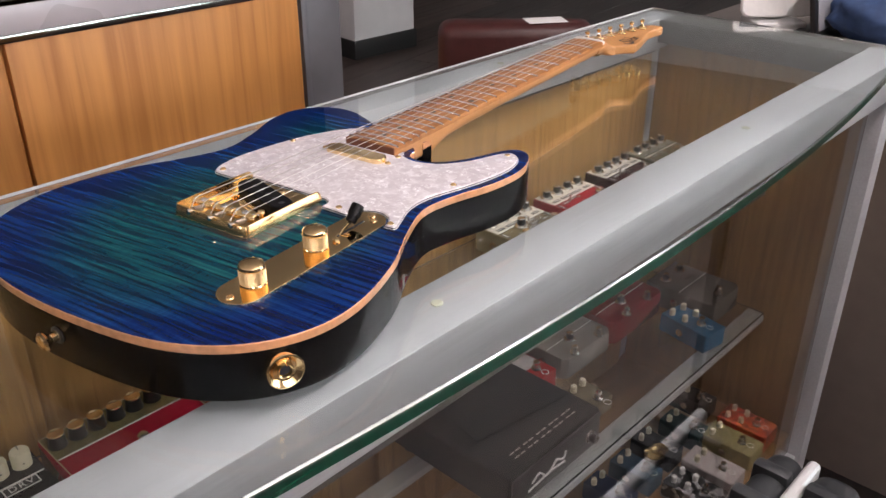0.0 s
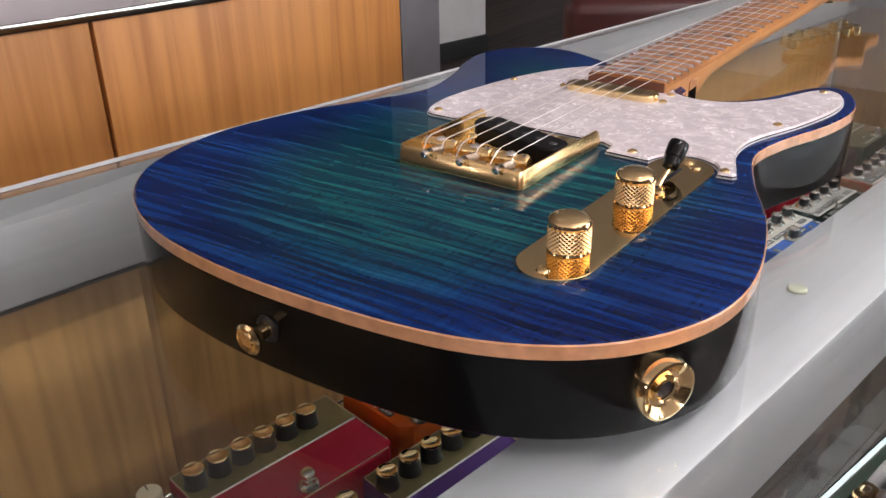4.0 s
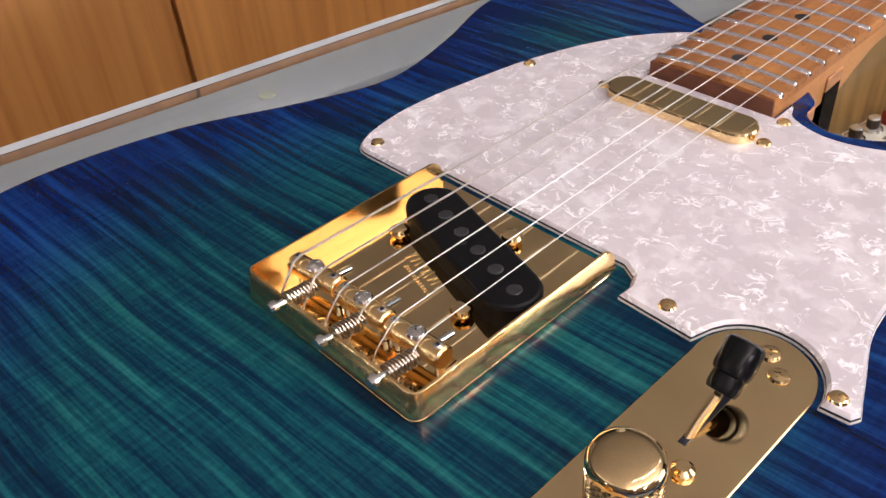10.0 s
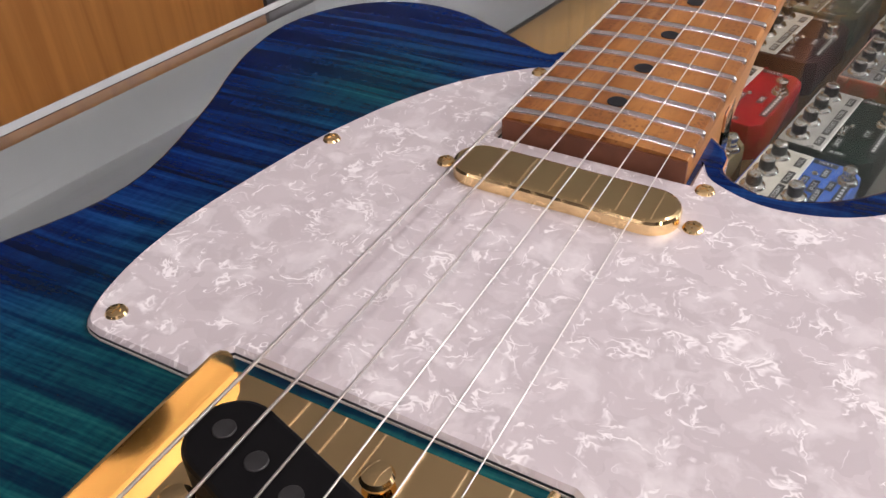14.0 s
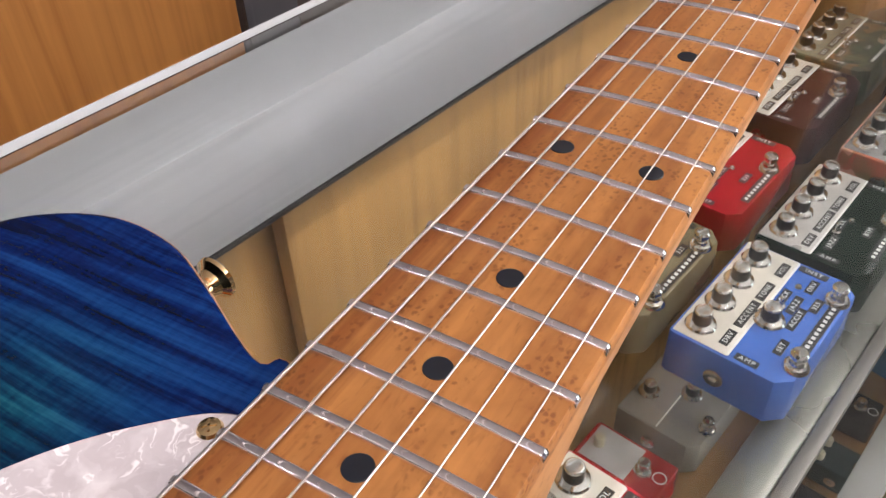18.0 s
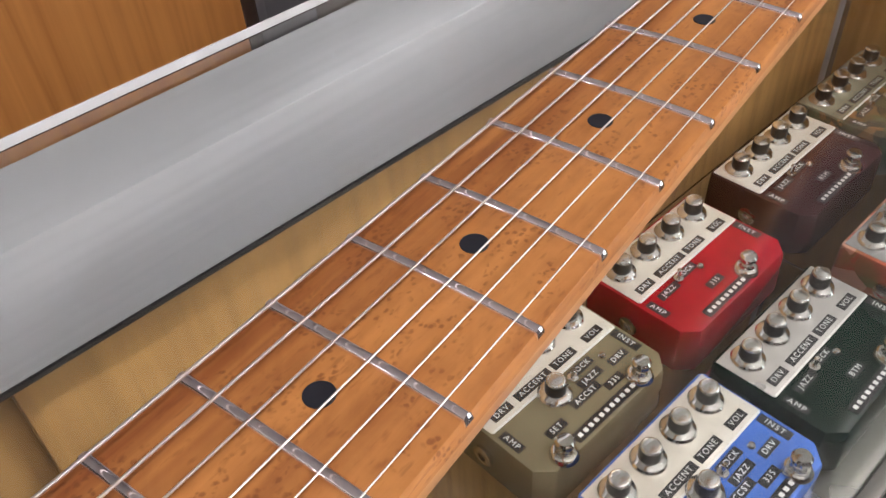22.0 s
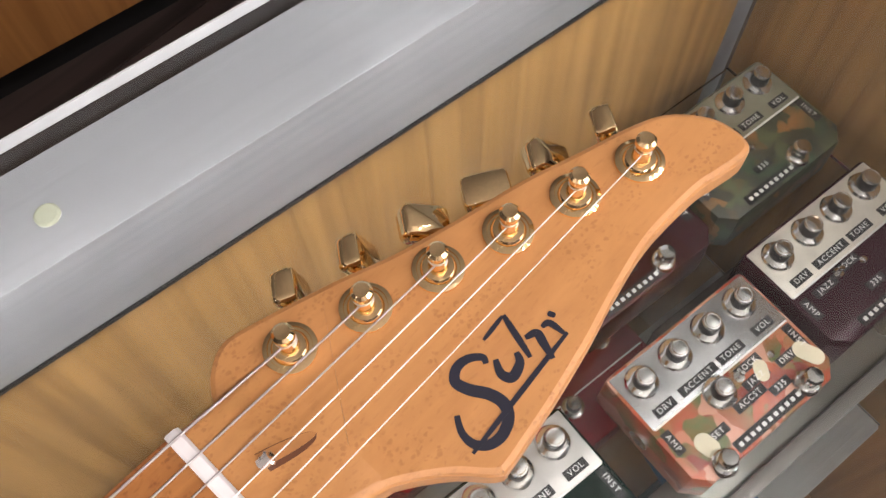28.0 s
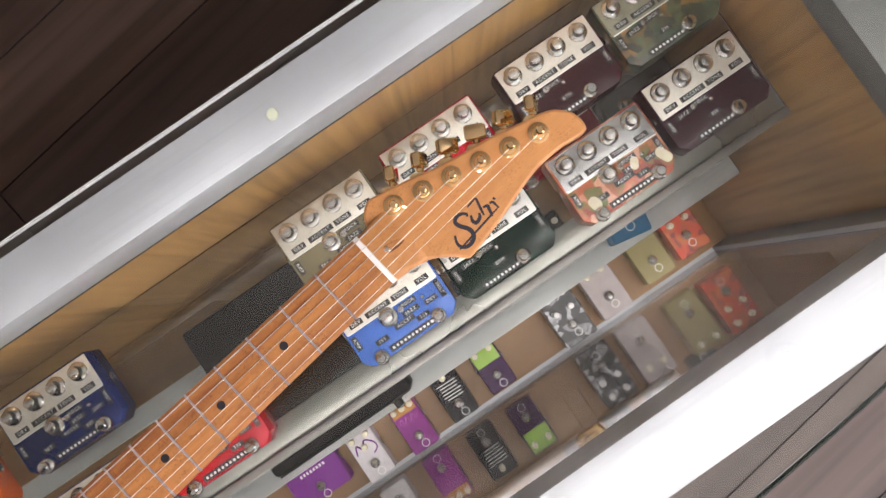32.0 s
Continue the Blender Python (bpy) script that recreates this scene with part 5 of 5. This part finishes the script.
mini_pedal(0.279, 0.078, 0.485, paint("petrol_blue_paint", (0.03, 0.12, 0.22)), "petrol-blue mini pedal with four ivory knobs", ((-0.015, 0.034), (0.015, 0.034), (-0.015, 0.006), (0.015, 0.006)), turn=-10, w=0.057, d=0.100)
big_pedal(0.237, -0.047, paint("tall_red_paint", (0.17, 0.007, 0.012)), "tall red effects pedal with two footswitches", True, z=0.485, h=0.047, w=0.164, plate=material("red_plate", (0.17, 0.008, 0.012), 0.3, 0, 0.1, 60), knobs=3)
big_pedal(0.080, -0.047, paint("warm_grey_paint", (0.24, 0.225, 0.205)), "warm grey effects pedal with two footswitches", True, z=0.485, h=0.042, w=0.137, plate=material("grey_plate", (0.24, 0.225, 0.205), 0.3, 0, 0.1, 60), knobs=2)
small = mini_pedal(-0.030, -0.052, 0.485, paint("signal_red_paint", (0.36, 0.012, 0.015)), "small red pedal with a white top", ((0.0, 0.028),))
part("white_panel", box(-0.020, 0.020, -0.010, 0.038, 0.036, 0.0363, 0.0001), paint("panel_white_paint", (0.56, 0.54, 0.54)), small, "white painted top")
mini_pedal(-0.018, 0.060, 0.485, paint("dull_olive_paint", (0.13, 0.11, 0.07)), "dull olive mini pedal beside the amplifier", ((-0.012, 0.02), (0.012, 0.02)), w=0.052, d=0.06, h=0.028)
big_pedal(0.385, 0.02, paint("taupe_paint", (0.12, 0.11, 0.10)), "taupe wedge effects unit", z=0.485, h=0.045, w=0.11, d=0.14, plate=material("taupe_plate", (0.11, 0.10, 0.09), 0.3, 0, 0.1, 60), knobs=2)


AMPBLACK = material("black_amp_paint", (0.010, 0.010, 0.011), 0.5, 0.0, 0.08, 8)
AMPBLACK.node_tree.nodes["Principled BSDF"].inputs["Specular IOR Level"].default_value = 0.10
# Pale grey stands in for light seen down the vent holes.
VENTGREY = material("vent_glow_grey", (0.30, 0.28, 0.25), 0.5, 0, 0.1, 60)


def amp_head():
    a = thing("amplifier_head", CASE @ pose(0.004, -0.187, 0.485, 0, 0, 90), "small black metal amplifier head on the middle shelf", "amplifier")
    part("chassis", box(-0.106, 0.106, -0.118, 0.106, 0.008, 0.070, 0.006, segs=3), AMPBLACK, a, "black powder-coated case")
    part("front_panel", box(-0.101, 0.101, -0.1212, -0.1182, 0.012, 0.066, 0.001), BLACKPLASTIC, a)
    for x in (-0.09, 0.09):
        for y in (-0.09, 0.08):
            part("rubber_foot", lathe([(0.009, 0), (0.010, 0.008)], 14), DARKBASE, a, m=pose(x, y, 0))
    s = None
    for r in range(2):
        for k in range(10):
            m = pose(-0.062 + 0.0125 * k + 0.004 * (k // 2), -0.096 + 0.009 * r, 0.0702)
            s = share("vent_slot", s, a, m) if s else part("vent_slot", box(-0.0045, 0.0045, -0.0011, 0.0011, 0, 0.0004), VENTGREY, a, "vent slot, pale grey for the light inside", m=m)
    for pts in ([(-0.05, 0.0), (-0.03, 0.012), (-0.005, -0.008), (0.02, 0.010)], [(-0.06, -0.012), (0.0, -0.006), (0.05, -0.010)], [(0.02, 0.012), (0.045, 0.0), (0.05, 0.014)]):
        part("script_mark", tube([(x - 0.022, -0.1216, 0.037 + z) for x, z in spline([(a * 0.75, b * 0.75) for a, b in pts], 6, False)], 0.0017, 6), LETTER, a, "pale script emblem")
    pedal_knob(a, 0.076, -0.121, 0.03, 0.0075).matrix_basis = pose(0.076, -0.121, 0.036, 90, 0, 0)


amp_head()


def hard_case():
    h = thing("guitar_hard_case", CASE @ pose(0.347, -0.362, 0.0, 0, 0, 0), "black moulded guitar case with aluminium seam standing on its side", "guitar case")
    def shell(x0, x1):
        return box(x0, x1, -0.62, 0.60, 0.004, 0.380, 0.028, segs=4)
    part("lid", shell(0.008, 0.085), BLACKMATT, h, "ribbed black plastic shell")
    part("base", shell(-0.070, -0.008), BLACKMATT, h, "ribbed black plastic shell")
    part("valance", box(-0.011, 0.011, -0.622, 0.602, 0.012, 0.3835, 0.010, segs=3), PALEALU, h, "aluminium seam strip")
    for y in (-0.45, -0.2, 0.05, 0.45, 0.53):
        for x0, x1 in ((-0.073, -0.012), (0.012, 0.088)):
            part("rib", box(x0, x1, y - 0.014, y + 0.014, 0.02, 0.390, 0.008), BLACKMATT, h, "moulded rib")
    for y in (-0.25, 0.44):
        l = part("latch", stack(stadium(0, 0, 0.030, 0.048, 0, 8), [(0, 0), (0.002, 0.0005), (0.004, 0.004)]), GOLD, h, "gold butterfly latch", m=pose(0, y, 0.3835))
        part("catch", stack(stadium(0, 0, 0.014, 0.024, 0, 8), [(0.003, 0), (0.006, 0.001), (0.0075, 0.004)]), GOLD, l, "gold catch")


hard_case()

# ---- the shop round it ----
def structure(name, bm, mat, label, category, smooth=0):
    return tagged(part(name, bm, mat, None, "", smooth), label, category, "", "structure")


structure("floor", box(-4.5, 4.5, -4.0, 6.5, -0.06, -0.004), DARKBASE, "dark underlay of the shop floor", "floor")
structure("ceiling", box(-4.5, 4.5, -4.0, 6.5, 2.75, 2.83), CEILPAINT, "plain grey-brown shop ceiling", "ceiling")
structure("wall_north", box(-4.6, 4.6, 6.5, 6.6, 0, 2.75), WALLPAINT, "off-white painted shop wall", "wall")
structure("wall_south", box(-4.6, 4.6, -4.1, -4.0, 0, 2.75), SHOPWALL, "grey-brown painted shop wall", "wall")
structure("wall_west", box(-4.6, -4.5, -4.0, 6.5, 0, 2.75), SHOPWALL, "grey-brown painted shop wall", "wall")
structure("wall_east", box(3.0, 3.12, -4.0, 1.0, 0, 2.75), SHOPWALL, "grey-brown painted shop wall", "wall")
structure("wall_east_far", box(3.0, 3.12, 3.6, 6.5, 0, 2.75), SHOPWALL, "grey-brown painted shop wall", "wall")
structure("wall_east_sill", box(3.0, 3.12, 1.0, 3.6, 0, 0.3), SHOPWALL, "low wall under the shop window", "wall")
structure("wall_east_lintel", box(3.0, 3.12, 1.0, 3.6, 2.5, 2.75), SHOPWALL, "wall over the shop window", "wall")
SKYGLOW, ng = blank("daylight")
ng.set(Emission_Color=(0.86, 0.94, 1.0, 1), Emission_Strength=DAY, Base_Color=(0.5, 0.5, 0.5, 1))
structure("backdrop", box(3.6, 3.62, 0.2, 4.6, 0.0, 3.0), SKYGLOW, "bright daylight outside the shop window", "backdrop")
win = thing("window_1", pose(3.06, 2.3, 0), "tall shop window with dark metal frame", "window", "", "structure")
for y in (-1.28, 0.0, 1.28):
    part("window_frame", box(-0.03, 0.03, y - 0.025, y + 0.025, 0.3, 2.5, 0.003), GREYPAINT, win)
for z in (0.325, 2.475):
    part("window_frame", box(-0.028, 0.028, -1.3, 1.3, z - 0.025, z + 0.025, 0.003), GREYPAINT, win)
for y in (-0.64, 0.64):
    part("pane", box(-0.004, 0.004, y - 0.612, y + 0.612, 0.352, 2.448), SHELFGLASS, win, "clear window pane", 0).visible_shadow = False

LAMP, nl = blank("lamp_lens")
nl.set(Emission_Color=(1.0, 0.90, 0.78, 1), Emission_Strength=60.0, Base_Color=(0.8, 0.8, 0.8, 1))


def spot_lamp(x, y, watts):
    """A round track spotlight under the ceiling; the side rows are added fill."""
    c = thing("track_spotlight", pose(x, y, 2.70), "small black track spotlight under the ceiling, added fill in the side rows", "lamp", "ceiling spotlights")
    part("can", lathe([(0.02, 0.06), (0.045, 0.055), (0.048, -0.03), (0.045, -0.035), (0.043, -0.03), (0.04, 0.0), (0.01, 0.002)], 24), BLACKPLASTIC, c, "black lamp housing")
    part("lens", lathe([(0.001, -0.012), (0.014, -0.012), (0.014, -0.009), (0.001, -0.009)], 24), LAMP, c, "glowing lens")
    part("stem", lathe([(0.006, 0.052), (0.006, 0.0495)], 8), BLACKPLASTIC, c)
    d = bpy.data.lights.new("spot_bulb", "AREA")
    d.shape, d.size, d.energy, d.color = "DISK", 0.028, watts, WARM
    d.spread = radians(150)
    o = new("spot_bulb", d)
    o.matrix_world = pose(x, y, 2.66)


for k in range(-2, 6):
    spot_lamp(0.774 + 0.045 * k, 0.117 + 0.433 * k, SPOT)


# Two unseen rows, added to light the sides of the room.
for k in range(4):
    spot_lamp(2.45, -1.5 + 1.2 * k, SIDE_FILL)
    spot_lamp(-4.2, -2.9 + 1.2 * k, SIDE_FILL)


def uplight(x, y, rz, watts):
    """An unseen wall bracket, added as fill, that washes the ceiling."""
    c = thing("fill_uplight", pose(x, y, 1.85, 0, 0, rz), "added white half-bowl fill lamp brightening the ceiling", "lamp", "wall lamps")
    part("bowl", box(-0.25, 0.25, 0.0, 0.16, -0.10, 0.0, 0.02, segs=3), BONE, c, "white plaster bowl", 60)
    part("backplate", box(-0.08, 0.08, -0.012, 0.0, -0.12, 0.05, 0.004), BONE, c)
    d = bpy.data.lights.new("bowl_bulb", "AREA")
    d.shape, d.size, d.size_y, d.energy, d.color = "RECTANGLE", 0.4, 0.12, watts, WARM
    o = new("bowl_bulb", d)
    o.matrix_world = pose(x, y, 1.85, 0, 0, rz) @ pose(0, 0.09, 0.012, 180 - 32, 0, 0)


# Unseen fill lamps, added on the east and south walls.
for y in (-2.4, -0.9, 0.6):
    uplight(2.988, y, 90, UP)
for x in (-2.0, -0.5):
    uplight(x, -3.988, 0, 24.0)


def cabinet():
    c = thing("shop_cabinet", CASE @ pose(-1.15, 0, 0), "honey-wood shop counter with aluminium edged top", "cabinet")
    for a, b in ((-2.6, -1.83), (-1.822, -1.086), (-1.078, -0.338), (-0.330, 0.400)):
        part("door", box(-0.022, 0.0, a, b, 0.10, 0.913, 0.003), CABWOOD, c, "honey-wood door panel")
    part("carcass", box(-0.55, -0.023, -2.6, 0.396, 0.08, 0.913), CABWOOD, c)
    part("plinth", box(-0.50, -0.06, -2.6, 0.36, 0.0, 0.08), DARKBASE, c)
    part("lower_trim", box(-0.56, 0.006, -2.62, 0.41, 0.9135, 0.930, 0.003), ALUSHINE, c, "bright aluminium strip")
    part("worktop_edge", box(-0.56, 0.010, -2.62, 0.41, 0.9305, 0.986, 0.003), LILACTOP, c, "pale laminate top")
    part("glass_sheet", box(-0.55, 0.012, -2.62, 0.41, 0.9865, 0.996, 0.001), SHELFGLASS, c, "glass sheet", 0)


cabinet()
gp = thing("grey_post", CASE @ pose(-1.24, 0.53, 0), "grey painted metal upright beside the cabinet", "post")
part("upright", box(-0.05, 0.0, -0.055, 0.085, 0, 1.22, 0.004), GREYPAINT, gp)
part("flange", box(-0.002, 0.006, -0.055, -0.035, 0, 1.22, 0.002), GREYPAINT, gp)


def column():
    c = thing("white_column", pose(-2.75, 2.81, 0, 0, 0, -11.5), "off-white boxed column with black skirting", "column")
    part("shaft", box(-0.35, 0.0, 0.0, 0.47, 0.0, 2.748, 0.004), WALLPAINT, c)
    part("skirting", box(-0.362, 0.012, -0.012, 0.482, 0.0, 0.11, 0.003), DARKBASE, c, "black skirting")


column()


def chair():
    c = thing("armchair", pose(-0.43, 0.645, 0, 0, 0, 34.3), "maroon leather chair behind the glass counter", "chair")
    part("backrest", box(-0.21, 0.14, -0.04, 0.06, 0.50, 0.908, 0.03, segs=3), MAROON, c, "maroon leather backrest", 60)
    part("seat", box(-0.22, 0.15, 0.02, 0.48, 0.40, 0.50, 0.03, segs=3), MAROON, c, "maroon leather seat", 60)
    for x in (-0.18, 0.11):
        for y in (0.0, 0.42):
            part("leg", box(x - 0.018, x + 0.018, y - 0.018, y + 0.018, 0, 0.405, 0.003), BLACKPLASTIC, c)

    p = thing("paper_sheet", pose(-0.43, 0.645, 0.9072, 0, 0, 34.3) @ pose(0.03, 0.01, 0, 0, 0, 12), "white paper sheet lying on the chair back", "paper")
    part("sheet", box(-0.045, 0.045, -0.028, 0.028, 0.0008, 0.0016), BONE, p)


chair()


def desk():
    d = thing("desk", CASE @ pose(0.15, 1.10, 0), "grey-brown laminate desk beyond the glass counter", "desk")
    part("desktop", box(-0.45, 0.45, -0.48, 0.5, 0.872, 0.900, 0.004), DESKTOP, d, "grey-brown laminate top")
    for x in (-0.40, 0.40):
        part("side_panel", box(x - 0.012, x + 0.012, -0.45, 0.47, 0.0, 0.872, 0.002), DESKTOP, d)
    part("back_panel", box(-0.38, 0.38, -0.45, -0.434, 0.05, 0.872, 0.002), DESKTOP, d)
    t = thing("tablet_stand", CASE @ pose(-0.005, 0.925, 0.90, 0, 0, 92), "black tablet screen on a small stand", "screen")
    part("tablet", box(-0.10, 0.10, -0.006, 0.006, 0.01, 0.16, 0.003), BLACKPLASTIC, t, "black tablet", m=pose(0, 0, 0, -12, 0, 0))
    part("screen", box(-0.085, 0.085, -0.0075, -0.0062, 0.022, 0.148), material("grey_screen", (0.25, 0.25, 0.27), 0.15, 0, 0.1, 20), t, "pale grey screen", m=pose(0, 0, 0, -12, 0, 0))
    part("foot", box(-0.05, 0.05, -0.03, 0.06, 0.0, 0.012, 0.003), BLACKPLASTIC, t)
    w = thing("card_terminal", CASE @ pose(-0.125, 0.905, 0.90, 0, 0, 45), "white shop terminal with rounded screen frame on a grey base", "terminal")
    part("base", box(-0.055, 0.055, -0.050, 0.050, 0.0, 0.022, 0.006, segs=3), PALEALU, w, "pale grey base", 60)
    part("neck", box(-0.018, 0.018, 0.000, 0.022, 0.021, 0.060, 0.004), PALEALU, w)
    slab = part("screen_body", stack(stadium(0, 0.095, 0.160, 0.190, 0, 6, 0.018), [(0.0, 0.003), (0.003, 0.0), (0.011, 0.0), (0.014, 0.003)]), BONE, w, "white rounded screen frame", 40, m=pose(0, -0.010, 0.026, 75, 0, 0))
    part("screen", stack(stadium(0, 0.108, 0.132, 0.142, 0, 4, 0.006), [(0.0135, 0.0), (0.0146, 0.0004)]), material("grey_terminal_screen", (0.16, 0.16, 0.18), 0.15, 0, 0.1, 20), slab, "dull grey screen", 40)
    c = thing("cable", CASE @ pose(-0.03, 0.85, 0.90), "thin white cable lying on the desk", "cable")
    part("cord", tube([(x, y, 0.0025) for x, y in spline([(-0.08, 0.02), (-0.03, -0.05), (0.02, -0.02), (0.05, -0.06)], 8, False)], 0.0022, 6), BONE, c)
    b = thing("blue_bag", CASE @ pose(0.105, 0.935, 0.90, 0, 0, 15), "crumpled blue cloth bag on the desk", "bag")
    bb = bmesh.new()
    bmesh.ops.create_icosphere(bb, subdivisions=4, radius=1)
    for v in bb.verts:
        k = 1 + 0.16 * noise.noise(v.co * 2.3) + 0.07 * noise.noise(v.co * 6.0)
        v.co = Vector((v.co.x * 0.12 * k, v.co.y * 0.09 * k, max(0.0, 0.055 + v.co.z * 0.06 * k)))
    part("cloth", bb, material("blue_cloth", (0.035, 0.07, 0.17), 0.8, 0, 0.3, 60, bump=0.4), b, "", 70)


DESKTOP = material("grey_brown_laminate", (0.15, 0.125, 0.11), 0.35, 0, 0.12, 20)
desk()

# ---- floor planks ----
fl = bpy.data.objects["floor"]
PLANKS = {}
for i in range(37):
    x, cuts = -4.4 + 0.2 * i, [-4.0]
    step = -4.0 + (0.6, 1.75, 1.2)[i % 3]
    while step < 6.4:
        cuts.append(step)
        step += 1.75
    for a, b in zip(cuts, cuts[1:] + [6.5]):
        m, length = pose(x, (a + b) / 2, 0), round(b - a, 3)
        if length in PLANKS:
            share("plank", PLANKS[length], fl, m)
        else:
            PLANKS[length] = part("plank", box(-0.0985, 0.0985, -length / 2 + 0.0015, length / 2 - 0.0015, -0.0035, 0.0, 0.0008), FLOORWOOD, fl, "", 0, m=m)
